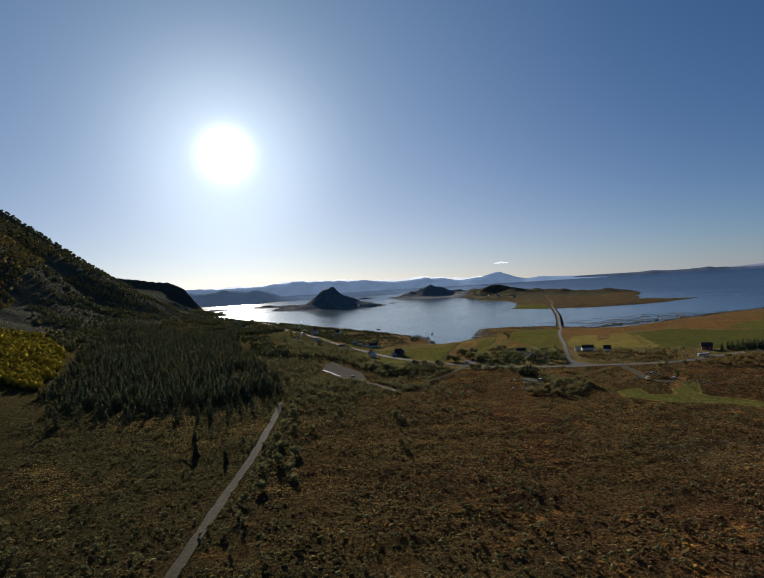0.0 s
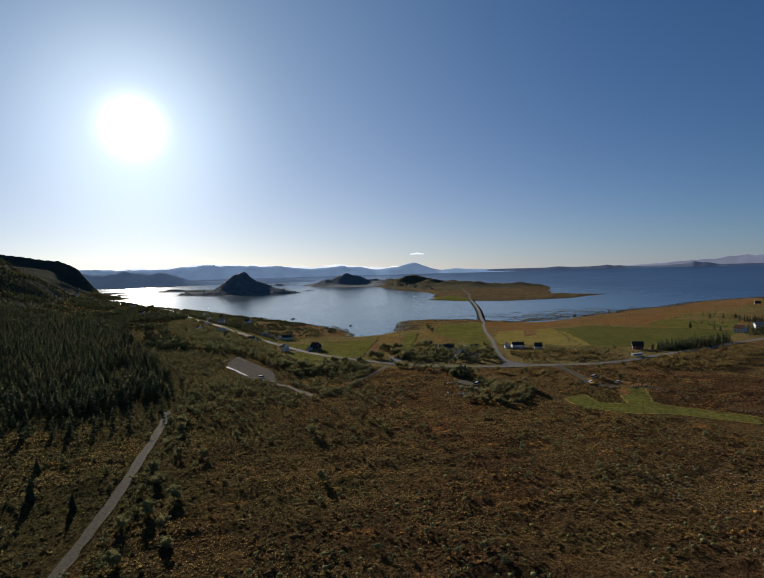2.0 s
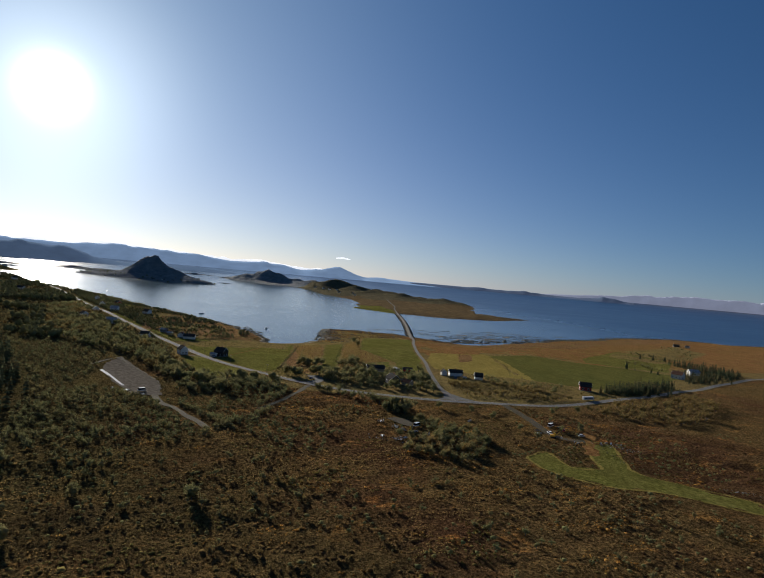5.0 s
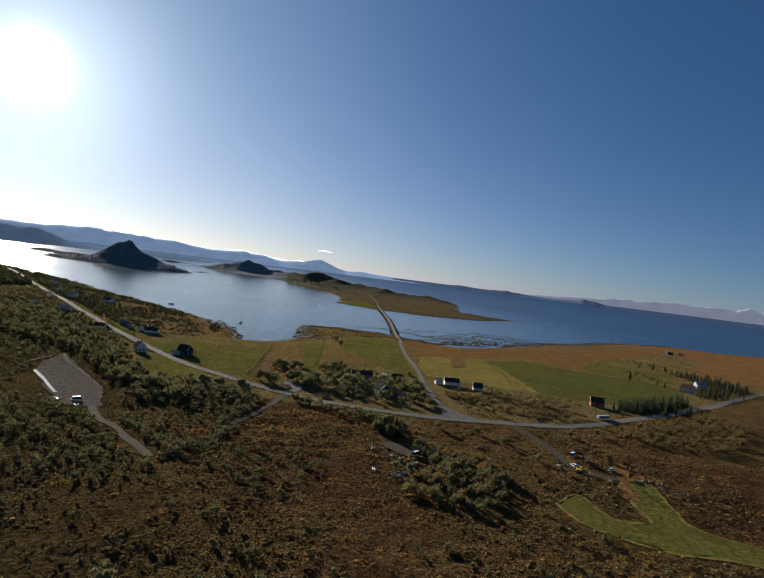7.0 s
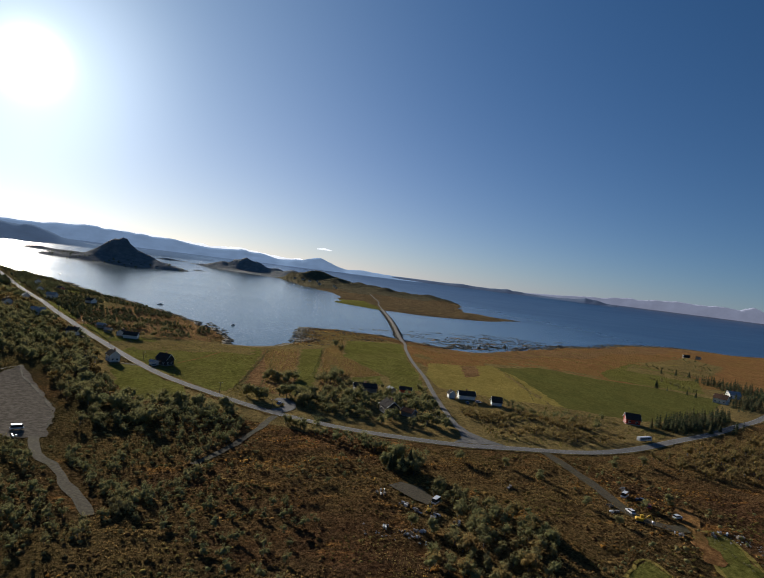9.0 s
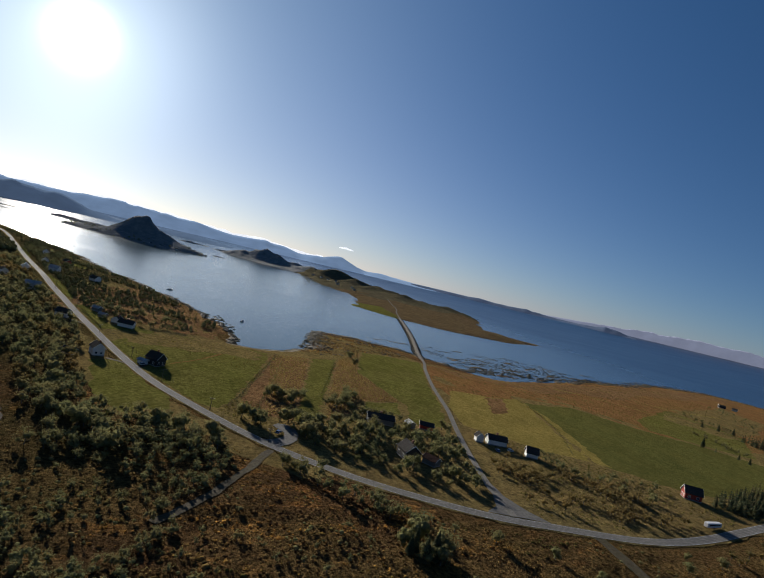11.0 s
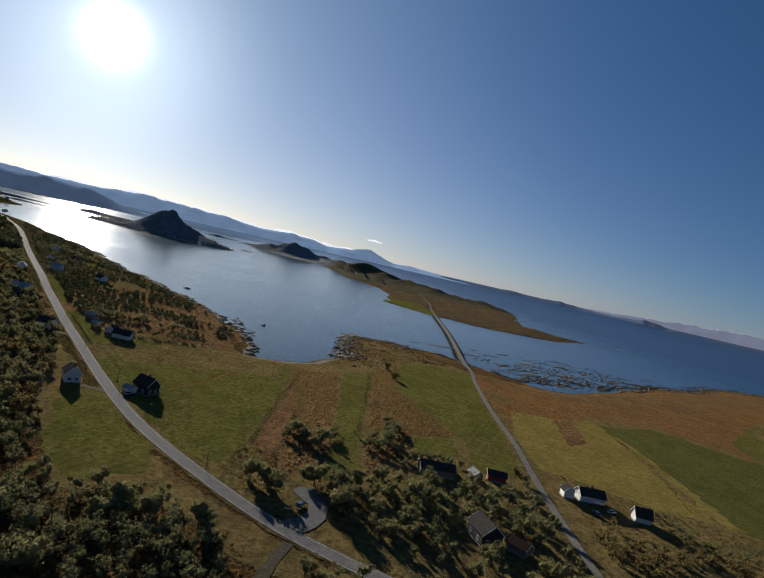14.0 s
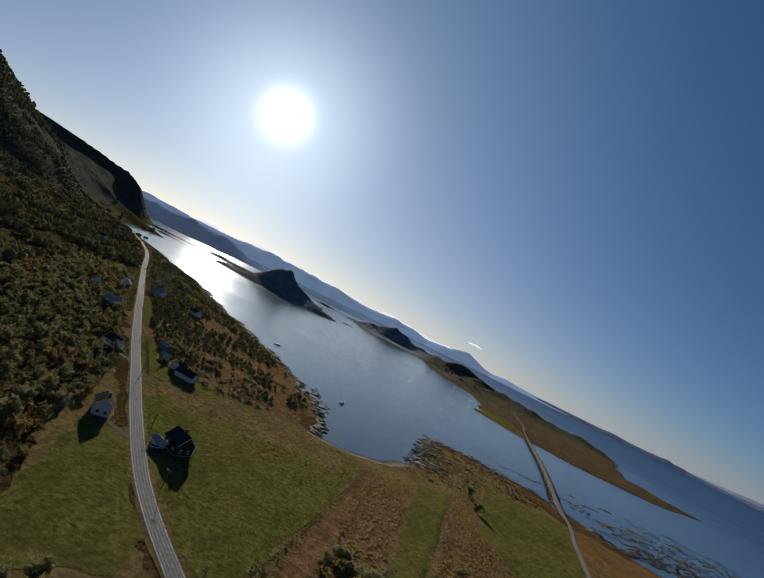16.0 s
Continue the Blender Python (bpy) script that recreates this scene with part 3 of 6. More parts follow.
# ---- roads and fields ----
def smooth_line(points, step=5.0):
    """A line through the points, evenly stepped and without kinks (Catmull-Rom)."""
    p = [Vector((*a, 0)) for a in points]
    p = [p[0] * 2 - p[1]] + p + [p[-1] * 2 - p[-2]]
    out = []
    for a, b, c, d in zip(p, p[1:], p[2:], p[3:]):
        n = max(2, int((c - b).length / step))
        for i in range(n):
            u = i / n
            out.append(0.5 * (2 * b + (c - a) * u + (2 * a - 5 * b + 4 * c - d) * u * u + (3 * b - a - 3 * c + d) * u ** 3))
    return np.array([(v.x, v.y) for v in out + [p[-2]]])


def ribbon(name, line, width, material, lift, label, category="road", offset=0.0, kind="structure", height=None, parent=None, cols=5, ragged=0.0):
    tan = np.gradient(line, axis=0)
    tan /= np.linalg.norm(tan, axis=1, keepdims=True)
    nor = np.stack([tan[:, 1], -tan[:, 0]], 1)
    r = np.random.RandomState(len(line))
    rows = []
    for u in np.linspace(-0.5, 0.5, cols):
        w = u * width + offset + (r.normal(0, ragged, len(line)) if abs(u) == 0.5 else 0)
        xy = line + nor * np.reshape(w, (-1, 1))
        z = land_height(xy[:, 0], xy[:, 1]) if height is None else height(xy[:, 0], xy[:, 1])
        rows.append(np.column_stack([xy, z + lift]))
    n = len(line)
    i = (np.arange(cols - 1)[:, None] * n + np.arange(n - 1)[None]).ravel()
    ob = mesh_object(name, np.concatenate(rows), np.stack([i, i + n, i + n + 1, i + 1], 1), material, parent=parent)
    return tagged(ob, label, category, kind=kind) if parent is None else ob


def patch(name, outline, material, lift, label, category="field", seed=1, wobble=0.9, grid=9.0):
    from mathutils.geometry import delaunay_2d_cdt
    edge = roughen(outline, 4.0, wobble, seed)
    xs, ys = [p[0] for p in edge], [p[1] for p in edge]
    gx, gy = np.meshgrid(np.arange(min(xs), max(xs), grid), np.arange(min(ys), max(ys), grid))
    gx, gy = gx.ravel(), gy.ravel()
    ok = inside(gx, gy, edge) & (edge_gap(gx, gy, edge) > grid * 0.4)
    pts = [Vector(p) for p in edge] + [Vector(p) for p in zip(gx[ok], gy[ok])]
    n = len(edge)
    v, _, f, *_ = delaunay_2d_cdt(pts, [(i, (i + 1) % n) for i in range(n)], [], 1, 1e-4)
    v = np.array([(p.x, p.y) for p in v])
    z = land_height(v[:, 0], v[:, 1]) + lift
    ob = mesh_object(name, np.column_stack([v, z]), np.array([t for t in f if len(t) == 3]), material)
    return tagged(ob, label, category, kind="structure")


patch("meadow", [(-60, 668), (-34, 606), (-10, 554), (12, 508), (34, 474), (56, 446), (75, 429), (98, 413), (128, 400), (155, 394), (185, 392), (215, 397), (255, 408), (300, 424), (356, 447), (415, 474), (516, 519), (620, 560), (560, 640), (420, 640),
                 (330, 660), (250, 700), (222, 704), (190, 775), (150, 792), (124, 720), (112, 676), (92, 648), (66, 636), (50, 640), (20, 700), (-20, 800), (-60, 830)], OLIVE, 0.05, "rough olive and brown grassland between road and shore", "meadow", seed=10, wobble=1.5, grid=12)
patch("meadow", [(-33, 588), (-13, 543), (9, 499), (29, 469), (48, 446), (66, 429), (82, 418), (70, 412), (52, 424), (40, 440), (22, 452), (8, 449), (-14, 498), (-30, 540)], OLIVE, 0.05, "rough grass on the upper side of the road", "meadow", seed=9, wobble=1.0)
patch("field", [(-14, 566), (0, 612), (28, 628), (48, 620), (64, 628), (78, 622), (72, 585), (63, 540), (51, 492), (44, 474), (37, 476), (20, 503), (5, 529)], GREEN, 0.10, "green sheep pasture sloping to the bay", seed=11)
patch("field", [(-14, 524), (-4, 534), (12, 503), (25, 481), (26, 463), (10, 451), (-3, 470), (-8, 496)], GREEN, 0.10, "bright green garden meadow beside the road", seed=12)
patch("field", [(110, 628), (130, 642), (113, 575), (96, 513), (87, 476), (75, 470), (84, 505), (92, 545)], GREEN, 0.10, "narrow green hay strip between hedges", seed=13)
patch("field", [(165, 696), (221, 698), (189, 600), (168, 522), (158, 496), (140, 490), (146, 532), (137, 600)], GREEN, 0.10, "green meadow beside the causeway road", seed=14)
patch("field", [(121, 522), (142, 530), (136, 507), (116, 505)], GREEN, 0.12, "small green lawn behind the houses", seed=15)
patch("field", [(172, 505), (181, 545), (204, 592), (232, 590), (262, 602), (242, 524), (227, 470), (204, 476), (186, 494)], STRAW, 0.10, "pale mown stubble field", seed=16)
patch("field", [(262, 594), (314, 604), (345, 570), (391, 548), (425, 516), (360, 474), (302, 446), (264, 444), (233, 464), (248, 526)], DARKGREEN, 0.11, "dark green mown hay field", seed=17)
patch("field", [(127, 303), (141, 310), (140, 293), (152, 290), (158, 303), (170, 321), (180, 319), (168, 294), (166, 284), (178, 270), (190, 256), (182, 246), (160, 266), (142, 272), (128, 288)], GREEN, 0.10, "winding green pasture at the edge of the moor", seed=18)
patch("field", [(225, 695), (300, 690), (420, 760), (560, 830), (700, 915), (860, 955), (1000, 900), (900, 720), (640, 560), (480, 560), (360, 560), (322, 604), (268, 616), (238, 572), (196, 574), (192, 600)], TAWNY, 0.07, "tawny rough coastal grassland", seed=19, wobble=2.0, grid=14)
patch("field", [(232, 694), (300, 686), (420, 752), (560, 822), (700, 905), (860, 945), (880, 900), (760, 880), (640, 800), (540, 770), (450, 700), (380, 690), (320, 650), (270, 664), (245, 660)], RUSTY, 0.12, "rusty heath strip along the shore", seed=36, wobble=3.0, grid=14)
patch("field", [(440, 640), (520, 700), (640, 760), (700, 800), (680, 720), (560, 640), (480, 600)], OLIVE, 0.11, "dull olive pasture on the coastal plain", seed=37, wobble=3.0, grid=14)
patch("field", [(-54, 640), (40, 640), (50, 700), (26, 760), (-20, 840), (-60, 760), (-80, 690)], RUSTY, 0.07, "rough brown grass above the shore", seed=20, wobble=2.0, grid=12)
patch("field", [(80, 620), (108, 628), (90, 540), (74, 470), (62, 470), (54, 490), (66, 540)], RUSTY, 0.07, "strip of rusty rough grass", seed=21)
patch("field", [(132, 642), (163, 694), (136, 600), (144, 532), (120, 524), (114, 506), (90, 476), (98, 513)], RUSTY, 0.07, "strip of straw-coloured rough grass", seed=22)

patch("field", [(362, 572), (388, 612), (500, 690), (506, 610), (432, 540), (396, 554)], GREEN, 0.10, "dull green pasture on the coastal plain", seed=23)
patch("field", [(-6, 606), (28, 626), (62, 626), (74, 618), (66, 588), (48, 594), (30, 578), (8, 578), (-10, 572)], OLIVE, 0.14, "tussocky tan grass at the pasture's upper end", seed=24, wobble=2.0)
patch("field", [(-52, 660), (-44, 660), (-22, 616), (-10, 628), (4, 622), (2, 610), (-14, 604), (-26, 598)], GREEN, 0.12, "green garden lawn round the bungalow", seed=25)
patch("field", [(-104, 771), (-95, 768), (-61, 695), (-58, 676), (-72, 700)], GREEN, 0.12, "narrow green meadow beside the road", seed=26)
patch("field", [(-324, 1073), (-317, 1117), (-257, 976), (-268, 960)], GREEN, 0.15, "green hillside meadow above the road", seed=27)
patch("field", [(-180, 949), (-172, 953), (-144, 882), (-150, 874)], GREEN, 0.15, "green strip of meadow by the bay", seed=28)
patch("field", [(-121, 890), (-110, 902), (-92, 900), (-92, 870)], GREEN, 0.15, "small green paddock above the shore", seed=29)
patch("field", [(228, 586), (248, 594), (226, 550), (211, 543)], RUSTY, 0.14, "uncut rough patch inside the stubble field", seed=34)
ROAD = smooth_line([(-470, 1575), (-400, 1425), (-350, 1325), (-305, 1240), (-227, 1070), (-170, 930), (-95, 749), (-55, 655), (-29, 597), (-7, 548), (15, 503), (36, 470), (56, 445), (75, 428),
                    (98, 412), (128, 398), (155, 393), (185, 391), (215, 396), (255, 407), (300, 423), (356, 446), (415, 473), (516, 518), (640, 560), (800, 600), (1000, 640)])
ribbon("verge", ROAD, 6.8, OLIVE, 0.14, "rough grass verge along the country road", ragged=0.35)
ribbon("road", ROAD, 4.8, ASPHALT, 0.22, "grey asphalt two-lane country road")
PAINT = Mat("worn_white_road_paint", 1.0, 0.0)
PAINT.color(PAINT.ramp(PAINT.noise(0.9, 5, 0.8), [(0.42, (0.17, 0.165, 0.155)), (0.6, (0.5, 0.49, 0.47))]))
WORN = Mat("polished_wheel_track", 1.0, 0.0)
WORN.color(WORN.ramp(WORN.noise(0.6, 5, 0.75), [(0.4, (0.14, 0.134, 0.125)), (0.6, (0.23, 0.22, 0.205))]))
for off_ in (-2.05, 2.05):
    ribbon("road_edge_line", ROAD, 0.22, PAINT.m, 0.228, "worn white edge line on the road", "road marking", offset=off_, cols=2)
for off_ in (-1.35, -0.45, 0.45, 1.35):
    ribbon("wheel_track", ROAD, 0.34, WORN.m, 0.226, "pale worn wheel track on the asphalt", "road wear", offset=off_, cols=2, ragged=0.05)
SIDE = smooth_line([(139, 398), (141, 415), (145, 433), (154, 464), (165, 502), (175, 535), (192, 599), (212, 662), (228, 705), (252, 785), (286, 892), (325, 1025), (400, 1298), (440, 1420), (520, 1740)])


def causeway_height(x, y):
    return np.maximum(land_height(x, y), np.where(y > 1170, np.maximum(isle_grassy_z(x, y), 2.2), 2.2))


patch("junction", [(130, 400.2), (152, 395.6), (147, 404), (144, 414), (144.5, 424), (141, 424), (139.5, 414), (136, 405)], ASPHALT, 0.26, "asphalt junction mouth of the causeway road", "road", seed=33, wobble=0.1, grid=4)
ribbon("track", smooth_line([(166, 391), (166, 380), (164, 361), (161, 343), (160, 333), (166, 326), (174, 325)]), 4.2, GRAVEL, 0.16, "gravel farm track into the yard", ragged=0.4)
ribbon("track", smooth_line([(-66, 330), (-62, 300), (-58, 250), (-56, 215), (-55, 175), (-53, 131), (-50, 60), (-46, -40)]), 3.2, GRAVEL, 0.16, "straight overgrown gravel track over the moor", ragged=0.18)
ROAD_DUST = Mat("pale_rolled_gravel", 1.0, 0.03)
ROAD_DUST.color(ROAD_DUST.ramp(ROAD_DUST.noise(0.9, 5, 0.7), [(0.35, (0.125, 0.115, 0.100)), (0.65, (0.215, 0.200, 0.175))]))
ROAD_DUST.bump(ROAD_DUST.noise(2.5, 4, 0.7), 0.08)
ribbon("road", SIDE, 2.8, ROAD_DUST.m, 0.30, "narrow pale causeway road to the island", height=causeway_height)
LOT = Mat("dark_crushed_rock", 1.0, 0.0)
LOT.color(LOT.ramp(LOT.noise(0.5, 6, 0.75), [(0.4, (0.080, 0.070, 0.056)), (0.6, (0.158, 0.135, 0.108))]))
LOT.bump(LOT.noise(1.2, 4), 0.15)
patch("lot", [(-54, 464), (-56, 488), (-50, 508), (-36, 474), (-20, 432), (-16, 402), (-22, 400), (-30, 402), (-38, 419)], LOT.m, 0.14, "flat gravel storage lot in the scrub", "gravel lot", seed=31, wobble=0.5)
patch("lot", [(86, 357), (91, 359.5), (96, 355), (97, 347), (93, 343), (90, 347), (88, 352)], GRAVEL, 0.30, "small gravel clearing among the bushes", "gravel lot", seed=38, wobble=0.5, grid=4)
ribbon("track", smooth_line([(-20, 404), (-15, 386), (-9, 378), (-1, 359), (6, 343)]), 3.0, GRAVEL, 0.15, "narrow gravel track from the lot", ragged=0.4)
ribbon("track", smooth_line([(29, 378), (40, 392), (53, 415), (62, 434)]), 2.6, GRAVEL, 0.15, "straight grey footpath to the road", ragged=0.3)
patch("layby", [(61, 438), (66, 439), (70, 442.5), (73, 447), (74.5, 453), (74, 459), (71.5, 463.5), (67.5, 464), (65, 461), (67, 457.5), (69, 454), (68.5, 450), (65.5, 446.5), (62, 444.5), (57, 443.5)], ASPHALT, 0.24, "small asphalt lay-by off the road", "lay-by", seed=32, wobble=0.2)
ribbon("drive", smooth_line([(3, 527), (-3, 529), (-9, 531)], 2.0), 2.4, GRAVEL, 0.15, "short gravel drive to the white house", cols=3)
ribbon("drive", smooth_line([(5, 521), (8, 526), (9, 530)], 2.0), 2.4, GRAVEL, 0.15, "short gravel drive to the dark house", cols=3)
ribbon("drive", smooth_line([(-32, 603), (-40, 606), (-47, 609)], 2.0), 2.4, GRAVEL, 0.15, "gravel drive to the house in the wood", cols=3)
ribbon("footpath", smooth_line([(20, 540), (34, 560), (46, 590), (56, 612)], 3.0), 1.2, TAWNY, 0.13, "worn footpath across the pasture", cols=3, ragged=0.15)

BEACH = Mat("stony_beach", 1.0, 0.0)
BEACH.color(BEACH.mix(BEACH.span(BEACH.height(), 0.15, 0.6), BEACH.ramp(BEACH.noise(0.4, 5, 0.7), [(0.35, (0.042, 0.036, 0.023)), (0.65, (0.126, 0.105, 0.058))]), BEACH.ramp(BEACH.noise(0.6, 5, 0.75), [(0.35, (0.154, 0.133, 0.102)), (0.65, (0.364, 0.322, 0.261))])))
BEACH.bump(BEACH.noise(0.9, 5, 0.7), 0.4)
for first, last in (((885, 985), (244, 760)), ((186, 802), (57, 665)), ((54, 642), (-246, 1235))):
    shore = COAST[COAST.index(first):COAST.index(last) + 1]
    ribbon("beach", smooth_line(shore, 5.0), 7.0, BEACH.m, 0.12, "stony beach with dark seaweed along the water", "beach", ragged=1.2, height=lambda x, y: np.maximum(land_height(x, y), -0.25))


# ---- plants ----
def mat_leaves(name, stops, glow=0.6, fine=0.25):
    m = Mat(name, 1.0, 0.0)
    c = m.ramp(m.island(), stops)
    tone = m.noise(fine, 2)
    c = m.mix(m.span(tone, 0.35, 0.65, 0.0, 0.45), c, m.ramp(m.noise(0.05, 2), [(0.35, (0.15, 0.17, 0.07)), (0.65, (0.29, 0.185, 0.08))]))
    m.color(c)
    return m.through_light(glow).m


def mat_bark(name, a, b):
    m = Mat(name, 0.9, 0.15).use_object_space()
    m.color(m.ramp(m.noise(6, 4, 0.7, stretch=(1, 1, 0.3)), [(0.35, a), (0.65, b)]))
    m.bump(m.noise(12, 3), 0.03)
    return m.m


LEAF = mat_leaves("birch_and_willow_leaves", [(0.0, (0.151, 0.155, 0.071)), (0.45, (0.198, 0.196, 0.087)), (0.8, (0.229, 0.216, 0.095)), (1.0, (0.275, 0.250, 0.107))], 0.4)
GOLD = mat_leaves("yellowing_leaves", [(0.0, (0.120, 0.088, 0.036)), (0.5, (0.205, 0.144, 0.055)), (1.0, (0.307, 0.216, 0.078))], 0.5)
# Brighter copy of the yellowing leaves, with the slope's sunlight put into the colour.
SUNLIT_LEAF = mat_leaves("sunlit_birch_leaves", [(0.0, (0.216, 0.184, 0.077)), (0.5, (0.335, 0.275, 0.111)), (1.0, (0.465, 0.357, 0.144))], 0.6)
YELLOW_LEAF = mat_leaves("bright_yellow_leaves", [(0.0, (0.220, 0.177, 0.013)), (0.5, (0.380, 0.302, 0.022)), (1.0, (0.520, 0.416, 0.044))])
NEEDLE = mat_leaves("spruce_needles", [(0.0, (0.029, 0.044, 0.028)), (0.6, (0.051, 0.071, 0.043)), (1.0, (0.090, 0.110, 0.063))], 0.4)


def mat_heather():
    m = Mat("heather_and_bog_grass", 1.0, 0.0)
    one = m.ramp(m.island(), [(0.0, (0.054, 0.032, 0.017)), (0.5, (0.120, 0.069, 0.030)), (1.0, (0.217, 0.129, 0.053))])
    two = m.ramp(m.island(), [(0.0, (0.182, 0.089, 0.025)), (0.5, (0.377, 0.185, 0.042)), (1.0, (0.634, 0.344, 0.085))])
    three = m.ramp(m.island(), [(0.0, (0.070, 0.059, 0.019)), (0.6, (0.155, 0.126, 0.038)), (1.0, (0.256, 0.203, 0.062))])
    c = m.mix(m.ramp(m.noise(0.06, 6, 0.75, stretch=(0.55, 1.5, 1), turn=12), [(0.52, (0, 0, 0)), (0.60, (1, 1, 1))]), one, two)
    c = m.mix(m.ramp(m.noise(0.03, 4, 0.65, stretch=(1, 1.3, 1), turn=40), [(0.50, (0, 0, 0)), (0.62, (1, 1, 1))]), c, three)
    c = m.mix(m.west(), c, m.mix(0.7, c, m.ramp(m.island(), [(0.0, (0.060, 0.062, 0.032)), (0.7, (0.110, 0.106, 0.052)), (1.0, (0.260, 0.200, 0.080))])))
    m.color(c)
    return m.through_light(0.42).m


SHRUB = mat_heather()
RUSH = mat_leaves("straw_coloured_tussocks", [(0.0, (0.150, 0.098, 0.029)), (0.5, (0.300, 0.201, 0.063)), (1.0, (0.450, 0.329, 0.127))], 0.35)
OLIVE_TUFT = mat_leaves("olive_tussocks", [(0.0, (0.07, 0.065, 0.015)), (0.5, (0.15, 0.125, 0.03)), (1.0, (0.28, 0.21, 0.06))], 0.4, 0.08)
BARK = mat_bark("grey_birch_bark", (0.05, 0.045, 0.04), (0.16, 0.15, 0.135))
BARK_DARK = mat_bark("brown_spruce_bark", (0.035, 0.025, 0.018), (0.08, 0.058, 0.04))


def tube(path, radii, sides):
    v, f = [], []
    for (x, y, z), r in zip(path, radii):
        for k in range(sides):
            a = 2 * math.pi * k / sides
            v.append((x + r * math.cos(a), y + r * math.sin(a), z))
    for i in range(len(path) - 1):
        for k in range(sides):
            a, b = i * sides + k, i * sides + (k + 1) % sides
            f += [(a, b, b + sides), (a, b + sides, a + sides)]
    return v, f


ico = bmesh.new()
bmesh.ops.create_icosphere(ico, subdivisions=1, radius=1.0)
ICO_V = np.array([tuple(v.co) for v in ico.verts])
ICO_F = [tuple(v.index for v in f.verts) for f in ico.faces]
ico.free()


def leafy(seed, clumps, size, wide=0.36, lobes=8, low=0.10, leaves=3, core=0.58):
    """A broad-leaved tree one metre high: wood and leaves as (verts, triangles)."""
    r = np.random.RandomState(seed)
    lean = r.normal(0, 0.03, 2)
    wv, wf = tube([(0, 0, -0.03), (lean[0], lean[1], 0.25), (lean[0] * 2, lean[1] * 2, 0.5), (lean[0] * 2.4, lean[1] * 2.4, 0.8)], (0.032, 0.024, 0.016, 0.004), 5)
    cents = []
    for i in range(lobes):
        a = 2 * math.pi * (i / lobes + r.uniform(0, 0.1))
        d = wide * r.uniform(0.35, 0.72)
        h = r.uniform(low + 0.12, 0.74)
        cents.append((d * math.cos(a), d * math.sin(a), h, r.uniform(0.17, 0.27)))
        if i % 2 == 0:
            lv, lf = tube([(lean[0], lean[1], 0.25 + 0.02 * i), (d * 0.5 * math.cos(a), d * 0.5 * math.sin(a), h * 0.7), (d * math.cos(a), d * math.sin(a), h)], (0.014, 0.009, 0.003), 3)
            wf += [tuple(x + len(wv) for x in t) for t in lf]
            wv += lv
    cents += [(lean[0] * 2, lean[1] * 2, 0.80, 0.19), (lean[0], lean[1], 0.45, 0.28)]
    v, f = [], []
    for cx, cy, cz, cr in cents[::2] + cents[-1:]:
        k = len(v)
        for p in ICO_V:
            q = p * cr * core * r.uniform(0.7, 1.2)
            v.append((cx + q[0], cy + q[1], max(cz + q[2], low * 0.5)))
        f += [tuple(k + i for i in t) for t in ICO_F]
    for i in range(clumps):
        cx, cy, cz, cr = cents[r.randint(len(cents))]
        n = r.normal(0, 1, 3)
        n /= np.linalg.norm(n)
        n[2] = abs(n[2]) if r.rand() < 0.65 else n[2]
        c = np.array((cx, cy, cz)) + n * cr * r.uniform(0.60, 1.10)
        c[2] = max(c[2], low * 0.7)
        for _ in range(leaves):
            o = c + r.normal(0, size * 0.35, 3)
            a, b = r.normal(0, 1, 3), r.normal(0, 1, 3)
            a *= size * r.uniform(0.6, 1.3) / np.linalg.norm(a)
            b *= size * r.uniform(0.5, 1.0) / np.linalg.norm(b)
            k = len(v)
            v += [tuple(o - a * 0.5), tuple(o + b), tuple(o + a * 0.6)]
            f.append((k, k + 1, k + 2))
    return (np.array(wv), np.array(wf)), (np.array(v), np.array(f))


def far_tree(seed, lumps=3, leaves=14):
    """A broad-leaved tree one metre high for far woods: a trunk, a few lumps and loose leaves."""
    r = np.random.RandomState(seed)
    wood = tube([(0, 0, -0.04), (0, 0, 0.6)], (0.03, 0.01), 3)
    v, f = [], []
    for cx, cy, cz, cr in ((0.0, 0.0, 0.62, 0.36), (r.uniform(0.1, 0.25), r.uniform(-0.2, 0.2), 0.42, 0.3), (r.uniform(-0.25, -0.1), r.uniform(-0.2, 0.2), 0.4, 0.28))[:lumps]:
        k = len(v)
        v += [(cx + q[0], cy + q[1], cz + q[2]) for q in ICO_V * r.uniform(0.7, 1.2, (len(ICO_V), 1)) * cr]
        f += [tuple(k + i for i in t) for t in ICO_F]
    for _ in range(leaves):
        n = r.normal(0, 1, 3)
        o = np.array((0, 0, 0.5)) + n / np.linalg.norm(n) * np.array((0.46, 0.46, 0.42))
        k = len(v)
        v += [tuple(o + r.normal(0, 0.07, 3)) for _ in range(3)]
        f.append((k, k + 1, k + 2))
    return (np.array(wood[0]), np.array(wood[1])), (np.array(v), np.array(f))


